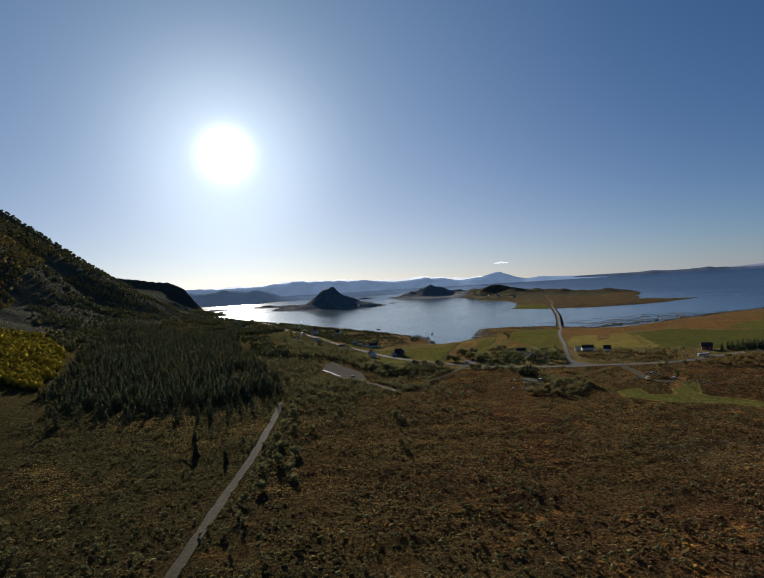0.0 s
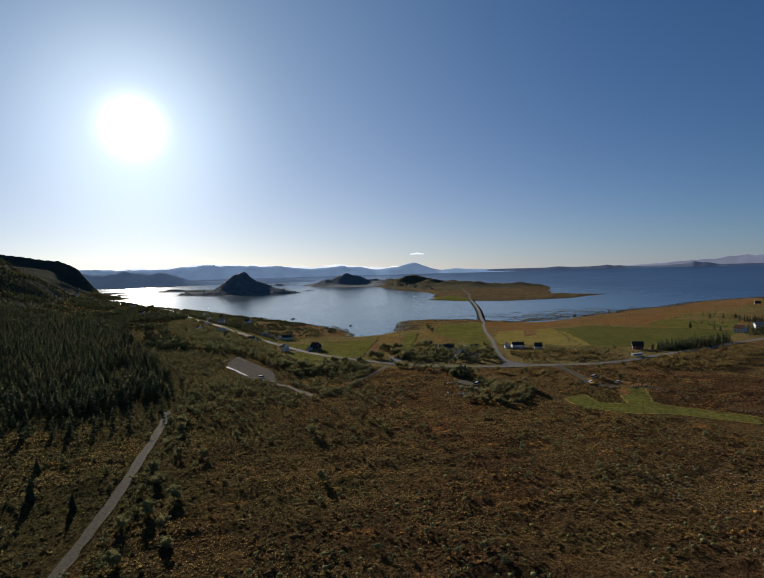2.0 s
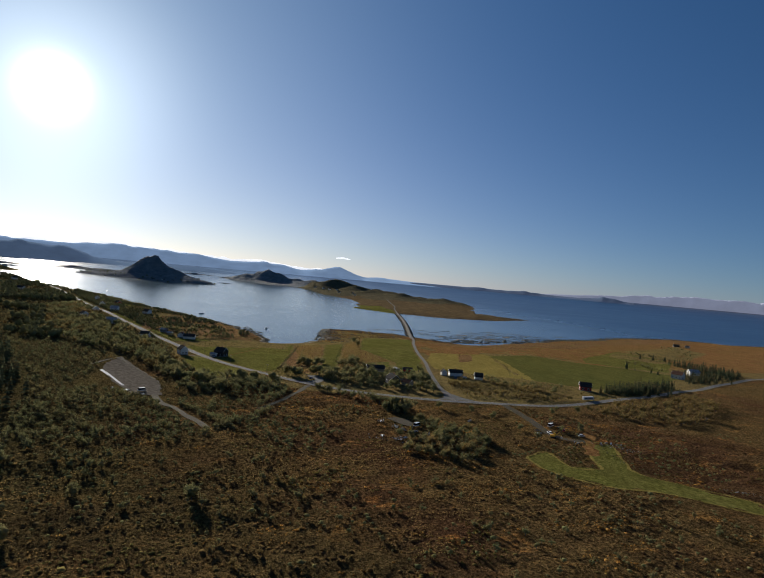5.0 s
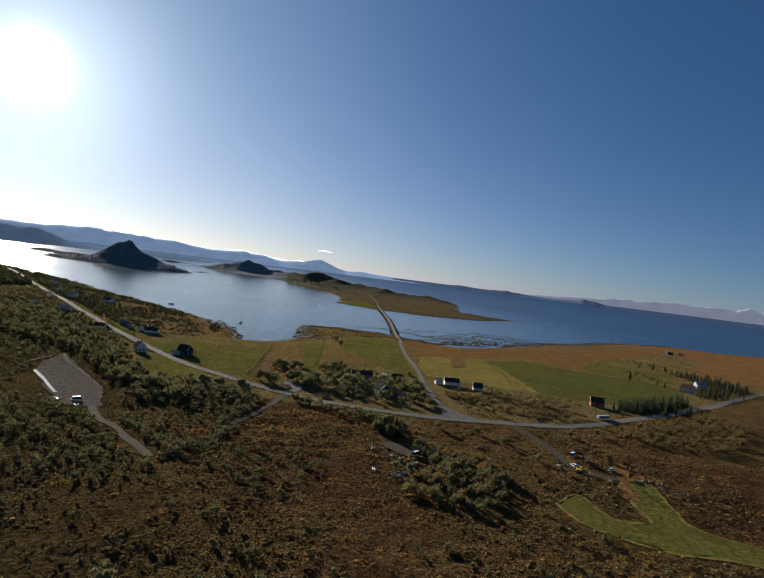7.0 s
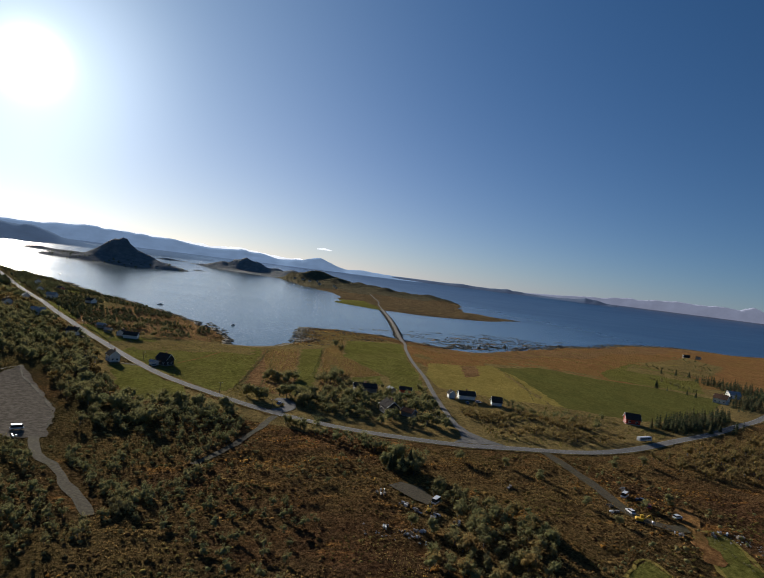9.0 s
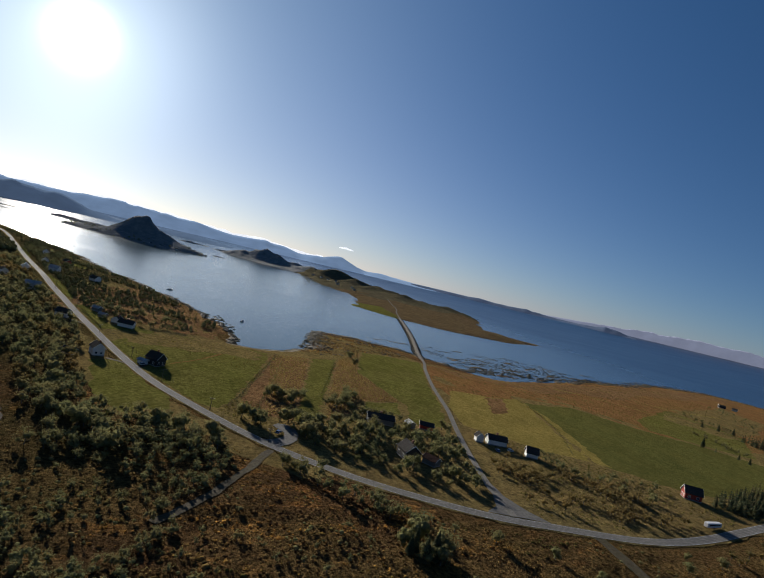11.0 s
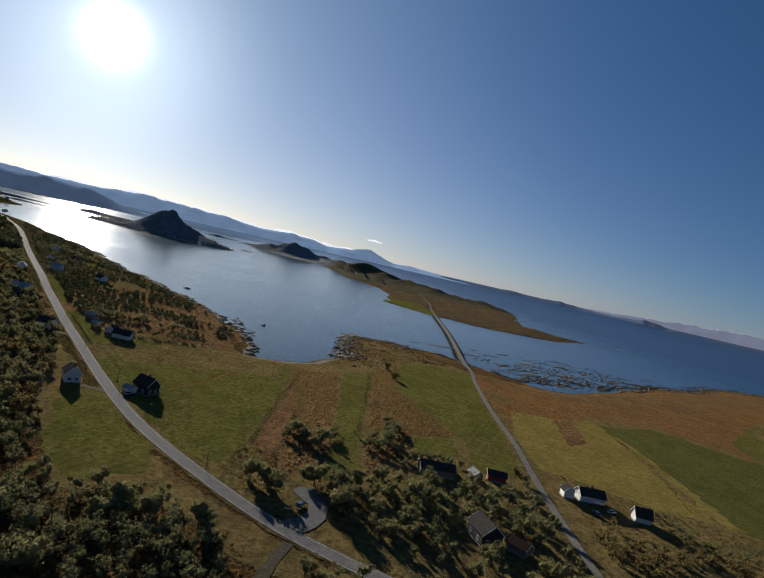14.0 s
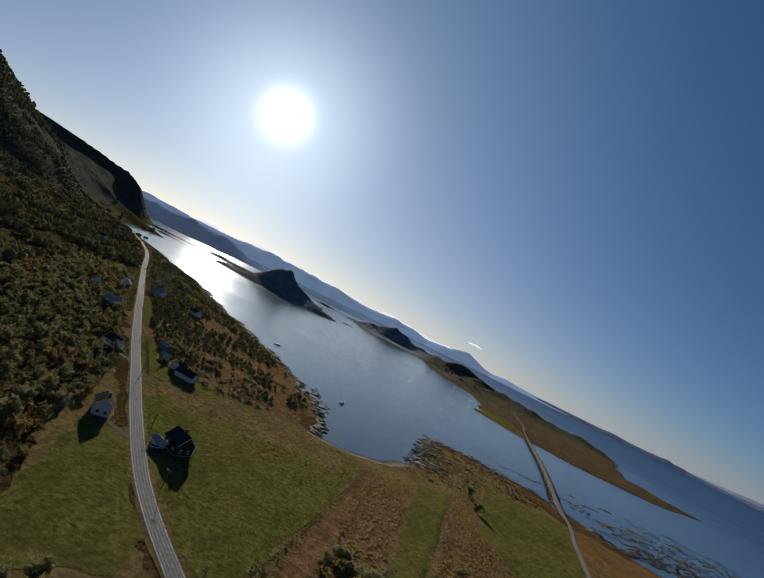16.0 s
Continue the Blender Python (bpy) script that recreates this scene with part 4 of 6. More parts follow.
def spruce(seed, tiers=6, boughs=5):
    r = np.random.RandomState(seed)
    wv, wf = tube([(0, 0, -0.02), (0, 0, 0.5), (0, 0, 0.98)], (0.02, 0.012, 0.002), 3)
    v, f = [], []
    for i in range(tiers):
        u = i / (tiers - 1)
        z, reach = 0.1 + 0.84 * u, 0.23 * (1 - u) ** 0.8 + 0.02
        for k in range(boughs if u < 0.7 else boughs - 2):
            a = 2 * math.pi * (k + r.uniform(-0.3, 0.3)) / boughs + i
            q, w = reach * r.uniform(0.75, 1.2), reach * r.uniform(0.36, 0.52) + 0.014
            ca, sa_ = math.cos(a), math.sin(a)
            b = len(v)
            v += [(0, 0, z + 0.06), (q * 0.6 * ca - w * sa_, q * 0.6 * sa_ + w * ca, z - 0.02), (q * ca, q * sa_, z - 0.05 - 0.05 * r.rand()),
                  (q * 0.6 * ca + w * sa_, q * 0.6 * sa_ - w * ca, z - 0.02)]
            f += [(b, b + 1, b + 2), (b, b + 2, b + 3)]
    return (np.array(wv), np.array(wf)), (np.array(v), np.array(f))


def tuft(seed, blades=7, spread=0.55):
    r = np.random.RandomState(seed)
    v, f = [], []
    for i in range(blades):
        a = r.uniform(0, 6.28)
        d, w = spread * r.uniform(0.1, 0.9), r.uniform(0.16, 0.34)
        x, y = d * math.cos(a), d * math.sin(a)
        t = a + r.uniform(-1.2, 1.2) + 1.57
        b = len(v)
        v += [(x - w * math.cos(t), y - w * math.sin(t), -0.05), (x + w * math.cos(t), y + w * math.sin(t), -0.05), (x * 1.4 + r.normal(0, 0.1), y * 1.4 + r.normal(0, 0.1), r.uniform(0.4, 1.0))]
        f.append((b, b + 1, b + 2))
    return np.array(v), np.array(f)


def scatter(name, kinds, xy, scale, materials, label, category, height=None, seed=1, squash=(0.85, 1.2)):
    """Plants past counting as one mesh. kinds: lists of (verts, triangles) by material; xy: where; scale: how high."""
    r = np.random.RandomState(seed)
    z = (height or land_height)(xy[:, 0], xy[:, 1])
    pick = r.randint(len(kinds), size=len(xy))
    turn, wide = r.uniform(0, 6.28, len(xy)), r.uniform(*squash, len(xy))
    vs, fs, ms, base = [], [], [], 0
    for k, kind in enumerate(kinds):
        m = np.where(pick == k)[0]
        if not len(m):
            continue
        c, s = np.cos(turn[m])[:, None], np.sin(turn[m])[:, None]
        sc, wd = scale[m][:, None], (scale[m] * wide[m])[:, None]
        for mi, (v, f) in enumerate(kind):
            x = (v[:, 0] * c - v[:, 1] * s) * wd + xy[m, 0][:, None]
            y = (v[:, 0] * s + v[:, 1] * c) * wd + xy[m, 1][:, None]
            zz = v[:, 2] * sc + z[m][:, None]
            vs.append(np.stack([x, y, zz], -1).reshape(-1, 3))
            fs.append((f[None] + (base + np.arange(len(m)) * len(v))[:, None, None]).reshape(-1, 3))
            ms.append(np.full(len(m) * len(f), mi, np.int32))
            base += len(m) * len(v)
    ob = mesh_object(name, np.concatenate(vs), np.concatenate(fs), materials, smooth=False)
    ob.data.polygons.foreach_set("material_index", np.concatenate(ms))
    return tagged(ob, label, category, kind="stuff")


HOUSE_SPOTS = [(12, 533), (-15, 534), (-14, 617), (118, 484), (119, 442), (176, 477), (186, 463), (135, 486), (124, 437), (257, 436), (300, 474), (-48, 612), (-115, 765),
               (142, 486), (408, 505), (451, 529), (236, 408), (66, 452), (-20, 626), (-119, 729), (-103, 804), (-112, 882), (-37, 651)]
LOT_TRACK, BOG_PATH = smooth_line([(-20, 404), (-15, 386), (-9, 378), (-1, 359), (6, 343)], 3.0), smooth_line([(29, 378), (40, 392), (53, 415), (62, 434)], 3.0)
ROADS_KEEP = [(ROAD, 5.2), (SIDE, 4.0), (LOT_TRACK, 3.4), (BOG_PATH, 2.6)]


def places(poly, gap, seed, keep_house=9.0, keep_road=True, mask=None, thin=1.0):
    """Random places in an outline, about one in gap x gap metres, off roads and houses."""
    r = np.random.RandomState(seed)
    xs, ys = [p[0] for p in poly], [p[1] for p in poly]
    gx, gy = np.meshgrid(np.arange(min(xs), max(xs), gap), np.arange(min(ys), max(ys), gap))
    x, y = gx.ravel() + r.uniform(-0.55, 0.55, gx.size) * gap, gy.ravel() + r.uniform(-0.55, 0.55, gx.size) * gap
    ok = inside(x, y, poly) & (r.rand(len(x)) < thin)
    for hx, hy in HOUSE_SPOTS:
        ok &= np.hypot(x - hx, y - hy) > keep_house
    x, y = x[ok], y[ok]
    if keep_road:
        ok = np.ones(len(x), bool)
        for line, wide in ROADS_KEEP:
            ok &= edge_gap(x, y, [tuple(p) for p in line[::2]], False) > wide
        x, y = x[ok], y[ok]
    if mask is not None:
        ok = mask(x, y)
        x, y = x[ok], y[ok]
    return np.column_stack([x, y])


def along(points, gap, spread, seed, step=2.0):
    line = smooth_line(points, step)
    r = np.random.RandomState(seed)
    n = max(2, int(len(line) * step / gap))
    return line[np.linspace(0, len(line) - 1, n).astype(int)] + r.normal(0, spread, (n, 2))


def sizes(n, lo, hi, seed):
    return np.random.RandomState(seed).beta(2.0, 2.6, n) * (hi - lo) + lo


BROAD = [leafy(s, 200, 0.050, 0.44, lobes=9, leaves=2) for s in (1, 2, 3, 4)]
BROAD_MID = [leafy(s, 105, 0.066, 0.46, lobes=7, leaves=2) for s in (31, 32, 33, 34)]
BROAD_FAR = [far_tree(s) for s in (5, 6, 7, 8)]
BUSH = [leafy(s, 64, 0.08, 0.55, lobes=5, low=0.05, leaves=2, core=0.7) for s in (8, 9, 10)]
LOW_BUSH = [far_tree(s, 1, 12) for s in (15, 16, 17, 18)]
CONIFER = [spruce(s) for s in (1, 2, 3)]

SPRUCE_WOOD = [(-66, 346), (-72, 395), (-112, 500), (-185, 690), (-280, 890), (-400, 980), (-420, 840), (-320, 570), (-262, 450), (-225, 350), (-190, 316), (-130, 322)]
xy = places(SPRUCE_WOOD, 4.7, 41, mask=lambda x, y: (crag(x, y, 40) > -0.9) & ((edge_gap(x, y, SPRUCE_WOOD) > 14) | (crag(x, y, 11) > -0.2)))
xy = np.concatenate([xy, places([(-215, 330), (-100, 324), (-70, 346), (-66, 310), (-110, 285), (-190, 280)], 9.0, 141, mask=lambda x, y: crag(x, y, 17) > 0.0)])
scatter("spruce_wood", CONIFER, xy, sizes(len(xy), 5.0, 13, 41), [BARK_DARK, NEEDLE], "dark green spruce plantation beside the moor", "spruce wood", seed=41)
EDGE_WOOD = [(-45, 518), (-34, 482), (-16, 440), (-6, 432), (8, 448), (-5, 470), (-11, 500), (-22, 516), (-22, 545), (-36, 590), (-62, 650), (-100, 740), (-150, 860), (-170, 800), (-130, 640), (-90, 560)]
xy = places(EDGE_WOOD, 5.5, 42)
golden = hummock(xy[:, 0], xy[:, 1], 16) + 0.5 * hummock(xy[:, 0], xy[:, 1], 5) > 0.28
scatter("birch_wood", BROAD, xy[~golden], sizes((~golden).sum(), 3.2, 7.6, 42), [BARK, LEAF], "olive birch wood beside the road", "birch wood", seed=42)
scatter("golden_birches", BROAD, xy[golden], sizes(golden.sum(), 3.0, 6.8, 142), [BARK, GOLD], "brown and golden birches among the roadside wood", "birch wood", seed=142)
BACK_WOOD = [(-90, 560), (-130, 640), (-170, 800), (-150, 870), (-230, 1060), (-330, 1270), (-440, 1450), (-640, 1500), (-700, 1100), (-520, 800), (-330, 560), (-255, 650), (-150, 600)]
xy = places(BACK_WOOD, 7.0, 43, mask=lambda x, y: (crag(x, y, 33) + 0.6 * crag(x, y, 15) > 0.12) & ~inside(x, y, SPRUCE_WOOD))
scatter("hillside_wood", BROAD_FAR, xy, sizes(len(xy), 4, 8, 43), [BARK, LEAF], "autumn birch wood climbing the hillside", "birch wood", seed=43)
xy = places(BACK_WOOD, 9.0, 143, mask=lambda x, y: (crag(x, y, 33) + 0.6 * crag(x, y, 15) <= 0.12) & (crag(x + 40, y, 14) > -0.3) & ~inside(x, y, SPRUCE_WOOD))
scatter("hillside_bushes", BROAD_FAR, xy, sizes(len(xy), 1.5, 4.0, 143), [BARK, GOLD], "rusty willow bushes in the clearings of the hillside", "bushes", seed=143)
SHORE_WOOD = [(-36, 640), (20, 650), (44, 690), (26, 745), (-20, 835), (-90, 960), (-140, 1050), (-250, 1215), (-300, 1290), (-280, 1215), (-210, 1050), (-150, 905), (-75, 720)]
xy = places(SHORE_WOOD, 4.6, 44, mask=lambda x, y: crag(x, y, 22) + 0.5 * crag(x, y, 9) > -0.1)
scatter("shore_scrub", BROAD_FAR, xy, sizes(len(xy), 1.6, 4.2, 44), [BARK, LEAF], "brown willow scrub along the shore", "scrub", seed=44)
LOT_WOOD = [(-70, 395), (-42, 412), (-22, 396), (-15, 378), (4, 344), (10, 334), (-8, 318), (-60, 325), (-66, 345)]
xy = places(LOT_WOOD, 3.9, 45, mask=lambda x, y: (crag(x, y, 9) > -0.35) | (x < -50))
scatter("birch_scrub", BROAD_MID, xy, sizes(len(xy), 1.5, 4.0, 45), [BARK, LEAF], "young birch scrub round the gravel lot", "scrub", seed=45)
MID_WOOD = [(-13, 402), (-6, 382), (10, 346), (28, 374), (38, 392), (48, 412), (46, 440), (34, 446), (20, 452), (8, 447), (-6, 430)]
xy = places(MID_WOOD, 4.5, 46, mask=lambda x, y: (crag(x, y, 13) > -0.35) | (y > 412))
scatter("birch_scrub", BROAD_MID, xy, np.where(xy[:, 1] > 414, sizes(len(xy), 3.0, 6.5, 46), sizes(len(xy), 1.6, 3.8, 46)), [BARK, LEAF], "mixed birch and willow scrub on the bog", "scrub", seed=46)
YARD_WOOD = [(66, 470), (76, 446), (90, 434), (110, 422), (134, 412), (138, 426), (148, 464), (158, 496), (140, 490), (118, 505), (100, 480), (86, 472)]
xy = places(YARD_WOOD, 5.4, 47, keep_house=9.0)
scatter("garden_trees", BROAD, xy, sizes(len(xy), 3.0, 7.5, 47), [BARK, LEAF], "leafy garden trees crowding round the houses", "trees", seed=47)
JUNCTION_SCRUB = [(150, 412), (182, 402), (232, 410), (226, 428), (200, 446), (172, 462), (158, 450), (150, 430)]
xy = places(JUNCTION_SCRUB, 3.7, 48, mask=lambda x, y: crag(x, y, 10) > -0.25)
scatter("roadside_scrub", BROAD_MID, xy, sizes(len(xy), 2.2, 5.2, 48), [BARK, GOLD], "rusty willow scrub beside the junction", "scrub", seed=48)
LOT_EDGE = [(-200, 600), (-130, 590), (-92, 555), (-58, 518), (-58, 470), (-60, 400), (-72, 398), (-112, 500), (-150, 600)]
xy = np.concatenate([places(LOT_EDGE, 6.0, 67), places([(-58, 330), (-66, 395), (-44, 414), (-30, 402), (-14, 396), (6, 346), (-20, 330)], 7.0, 68)])
scatter("birch_scrub", BUSH, xy, sizes(len(xy), 1.5, 3.6, 67), [BARK, LEAF], "brown scrub on the bog beyond the lot", "scrub", seed=67)
KNOLL = [(78, 314), (84, 304), (100, 298), (112, 306), (122, 320), (122, 334), (112, 342), (106, 358), (96, 356), (100, 336), (88, 324)]
xy = places(KNOLL, 3.8, 49, keep_road=False)
scatter("autumn_bushes", BROAD, xy, sizes(len(xy), 2.2, 5.0, 49), [BARK, LEAF], "yellow-brown autumn bushes on the moor", "bushes", seed=49)
EAST_WOOD = [(214, 384), (262, 398), (300, 404), (340, 425), (330, 395), (300, 372), (270, 352), (238, 352), (222, 366)]
xy = places(EAST_WOOD, 5.6, 50)
scatter("autumn_wood", BROAD_MID, xy, sizes(len(xy), 3.0, 6.5, 50), [BARK, GOLD], "golden-brown willow thicket south of the road", "thicket", seed=50)
GOLD_GROVE = [(-238, 370), (-270, 450), (-330, 560), (-400, 640), (-440, 600), (-370, 480), (-290, 380)]
xy = places(GOLD_GROVE, 5.0, 65)
scatter("golden_birches", BROAD_FAR, xy, sizes(len(xy), 4, 8, 65), [BARK, YELLOW_LEAF], "bright yellow birches at the foot of the mountain", "birch wood", seed=65)
SLOPE_WOOD = [(-225, 250), (-300, 470), (-470, 660), (-600, 900), (-700, 1130), (-790, 1330), (-980, 1250), (-1050, 900), (-960, 500), (-760, 240)]
SLOPE_TREE = [far_tree(s, 2, 6) for s in (51, 52, 53, 54)]
xy = places(SLOPE_WOOD, 9.5, 66, mask=lambda x, y: ~inside(x, y, GOLD_GROVE))
scatter("slope_wood", SLOPE_TREE, xy, sizes(len(xy), 5, 10, 66), [BARK, SUNLIT_LEAF], "olive birch wood on the mountain's lower slope", "birch wood", seed=66)
xy = np.concatenate([places([(266, 434), (276, 418), (318, 422), (348, 438), (354, 460), (310, 450)], 2.9, 51), places([(395, 480), (440, 478), (520, 535), (530, 585), (490, 600), (470, 540), (420, 520)], 5.0, 52)])
scatter("spruce_shelter_belt", CONIFER, xy, sizes(len(xy), 4.5, 9.5, 51), [BARK_DARK, NEEDLE], "dark spruce shelter belt behind the farm", "shelter belt", seed=51)
xy = np.concatenate([places([(-180, 120), (240, 120), (240, 300), (120, 300), (70, 345), (0, 340), (-66, 320), (-200, 310)], 11.0, 53, mask=lambda x, y: (crag(x, y, 38) > 0.1) & (abs(x + 56) > 4) & ~inside(x, y, [(120, 312), (180, 325), (195, 250), (180, 240), (120, 285)])),
                     along([(-47, 150), (-49, 215), (-50, 255), (-55, 320)], 2.6, 3.2, 54), places([(28, 372), (8, 338), (70, 345), (90, 395), (66, 425), (52, 408)], 7.5, 55, mask=lambda x, y: crag(x, y, 30) > 0.1)])
scatter("moor_bushes", BUSH, xy, sizes(len(xy), 1.2, 3.4, 53), [BARK, LEAF], "low willow bushes dotted over the moor", "bushes", seed=53)
xy = places(BOG, 4.2, 153, keep_house=3, mask=lambda x, y: (hummock(x, y, 34) + 0.7 * hummock(x, y, 9) > 0.05 - 0.35 * (abs(x + 10) < 60) + 0.45 * (x > 50)) & (bog_hummocks(x, y) != 0))
scatter("bog_bushes", LOW_BUSH, xy, sizes(len(xy), 0.5, 1.7, 153), [BARK, LEAF], "knee-high willow and birch bushes all over the moor", "bushes", seed=153, squash=(1.0, 1.8))
xy = np.concatenate([along([(58, 471), (66, 505), (84, 597)], 1.6, 0.5, 56), along([(50, 484), (58, 516), (69, 561), (82, 614)], 1.2, 0.6, 57), along([(-17, 597), (1, 622), (19, 650)], 1.0, 0.6, 58), along([(-23, 597), (-46, 648)], 1.0, 0.5, 59),
                     along([(10, 342), (18, 355), (28, 370)], 2.0, 1.2, 60), along([(222, 478), (246, 528), (266, 606)], 2.4, 0.5, 61), along([(125, 304), (135, 311), (143, 314), (145, 304), (146, 298)], 1.4, 0.6, 62),
                     along([(175, 322), (168, 296), (180, 276), (196, 258)], 1.6, 0.8, 63), along([(94, 512), (112, 576), (131, 643)], 2.0, 0.6, 64)])
scatter("hedge_growth", LOW_BUSH, xy, sizes(len(xy), 0.4, 1.2, 56), [BARK, LEAF], "ragged hedge growth along ditches and fences", "hedge", seed=56)

TUFT = [[tuft(s)] for s in range(6)]


def cushion(seed):
    """A low rounded heather cushion."""
    r = np.random.RandomState(seed)
    v = ICO_V * r.uniform(0.55, 1.15, (len(ICO_V), 1)) * np.array([0.75, 0.6, 0.75])
    return v, np.array([t for t in ICO_F if min(v[i, 2] for i in t) > -0.62])


CUSHION = [[cushion(s)] for s in range(5)]
BOG_GRASS = mat_leaves("orange_bog_grass", [(0.0, (0.15, 0.095, 0.038)), (0.5, (0.29, 0.18, 0.062)), (1.0, (0.46, 0.30, 0.11))], 0.45)
xy = places([(-150, 130), (215, 120), (215, 372), (150, 384), (92, 396), (30, 372), (-20, 312), (-150, 306)], 0.95, 170, keep_house=2, keep_road=False,
            mask=lambda x, y: (np.sin(x / 26 + 1.4 * np.sin(y / 31)) * np.sin(y / 15 + 1.2 * np.sin(x / 23)) + 0.55 * crag(x, y, 4.5) > 0.5) & (abs(x + 56) > 4) & ~inside(x, y, [(122, 318), (185, 330), (200, 250), (180, 240), (120, 285)]))
scatter("bog_grass", TUFT, xy, sizes(len(xy), 0.12, 0.42, 170), [BOG_GRASS], "patches of orange bog grass among the heather", "bog grass", seed=170, squash=(1.0, 2.2))
xy = places([(-170, 100), (250, 90), (250, 330), (215, 378), (150, 386), (90, 398), (56, 420), (46, 438), (20, 448), (-8, 425), (-24, 395), (-58, 400), (-58, 520), (-90, 560), (-110, 500), (-72, 395), (-64, 335), (-170, 320)], 1.85, 70, keep_house=2,
            mask=lambda x, y: (crag(x, y, 7) + 0.6 * crag(x, y, 19) > -0.35) & (abs(x + 56) > 3) & ~inside(x, y, GREEN_AREA) & (edge_gap(x, y, [(166, 391), (164, 361), (160, 333), (174, 325)], False) > 3.5))
scatter("heather", CUSHION + TUFT, xy, sizes(len(xy), 0.18, 0.7, 70), [SHRUB], "brown heather and orange bog grass tussocks", "heather", seed=70, squash=(1.2, 2.8))
xy = np.concatenate([places([(132, 640), (160, 690), (136, 600), (144, 532), (120, 524), (114, 506), (90, 478), (99, 515)], 1.5, 71), places([(80, 618), (106, 626), (90, 545), (74, 474), (62, 474), (68, 520)], 1.7, 72)])
scatter("rough_grass", TUFT, xy, sizes(len(xy), 0.45, 1.15, 71), [RUSH], "straw-coloured rough grass tussocks", "rough grass", seed=71, squash=(0.9, 1.8))
xy = np.concatenate([places([(-10, 600), (28, 628), (64, 628), (78, 622), (66, 560), (52, 545), (20, 575), (-4, 580)], 2.6, 73, thin=0.75), places([(225, 690), (300, 690), (420, 756), (560, 826), (690, 905), (640, 700), (480, 570), (360, 566), (322, 606), (268, 618), (238, 574), (196, 576)], 4.2, 74, thin=0.8),
                     places([(150, 400), (185, 398), (255, 412), (300, 430), (262, 438), (232, 460), (200, 480), (176, 500), (165, 470)], 2.4, 75, thin=0.8), places([(-50, 644), (40, 644), (48, 700), (26, 755), (-20, 835), (-60, 760)], 3.6, 76), places([(44, 470), (58, 449), (66, 470), (60, 490), (50, 490)], 1.8, 77)])
scatter("rough_grass", TUFT, xy, sizes(len(xy), 0.35, 0.9, 73), [OLIVE_TUFT], "olive and tawny grass tussocks on the pasture", "rough grass", seed=73, squash=(1.0, 2.2))
xy = np.concatenate([along([(-158, 962), (-135, 950), (-117, 924), (-83, 902)], 2.0, 4.0, 101), along([(-44, 664), (-27, 659), (-8, 667), (20, 662)], 2.2, 4.0, 102), along([(-26, 626), (-6, 634), (8, 638), (24, 648)], 3.0, 1.2, 103),
                     along([(72, 506), (80, 504), (84, 512)], 1.6, 2.0, 104), along([(66, 424), (74, 412), (88, 396), (100, 388)], 2.4, 3.0, 105), along([(-3, 419), (12, 426), (33, 434), (38, 442)], 1.8, 2.6, 106),
                     along([(98, 500), (104, 512), (112, 530)], 1.8, 2.5, 107), along([(-100, 800), (-130, 880), (-170, 960)], 3.0, 8.0, 108)])
scatter("hedgerow_trees", BROAD_MID, xy, sizes(len(xy), 2.8, 6.5, 101), [BARK, LEAF], "dense dark hedgerow trees between the fields", "hedgerow", seed=101)
xy = np.concatenate([along([(10, 342), (17, 352), (26, 364), (33, 376)], 0.9, 1.4, 111), along([(27, 381), (34, 392), (45, 411)], 1.6, 1.2, 110), along([(14, 342), (8, 356), (0, 374), (-6, 388)], 1.3, 1.6, 112),
                     places([(-40, 300), (60, 296), (66, 340), (30, 362), (8, 336), (-40, 322)], 6.0, 113, mask=lambda x, y: crag(x, y, 21) > 0.0)])
scatter("willow_bushes", BUSH, xy, sizes(len(xy), 1.6, 4.0, 111), [BARK, LEAF], "rusty willow bushes along the ditch and bog", "bushes", seed=111)
ribbon("verge", smooth_line([(264, 604), (249, 527), (232, 466)], 4.0), 6.0, STRAW, 0.16, "straw-coloured uncut strip between two fields", "field edge", ragged=0.9)
ribbon("path", smooth_line([(360, 694), (382, 687), (432, 665), (467, 633)], 5.0), 2.6, STRAW, 0.13, "pale mown path over the coastal plain", "path", ragged=0.5)
ribbon("path", smooth_line([(430, 780), (459, 760), (508, 703), (586, 699)], 5.0), 3.0, STRAW, 0.13, "pale worn track over the coastal plain", "path", ragged=0.6)
ribbon("dirt", smooth_line([(184, 338), (176, 326), (166, 314), (160, 306)], 3.0), 5.0, TAWNY, 0.18, "bare tan earth heap beside the pasture", "earth", ragged=1.0)
xy = np.concatenate([along([(428, 592), (430, 567), (428, 544)], 3.0, 2.0, 121), along([(512, 684), (508, 655), (519, 632)], 3.2, 2.2, 122), along([(201, 472), (196, 452), (210, 446), (224, 449), (238, 442)], 2.6, 1.4, 123),
                     along([(92, 398), (100, 392), (110, 387)], 1.8, 2.4, 124), places([(560, 640), (640, 700), (700, 800), (660, 790), (600, 700)], 14.0, 125)])
scatter("field_bushes", BROAD_MID, xy, sizes(len(xy), 2.0, 4.6, 121), [BARK, LEAF], "dark bushes in rows along the field edges", "bushes", seed=121)
xy = places(PEAKED, 17.0, 161, keep_road=False, mask=lambda x, y: (crag(x, y, 30) > -0.2) & (peaked_z(x, y) < 13))
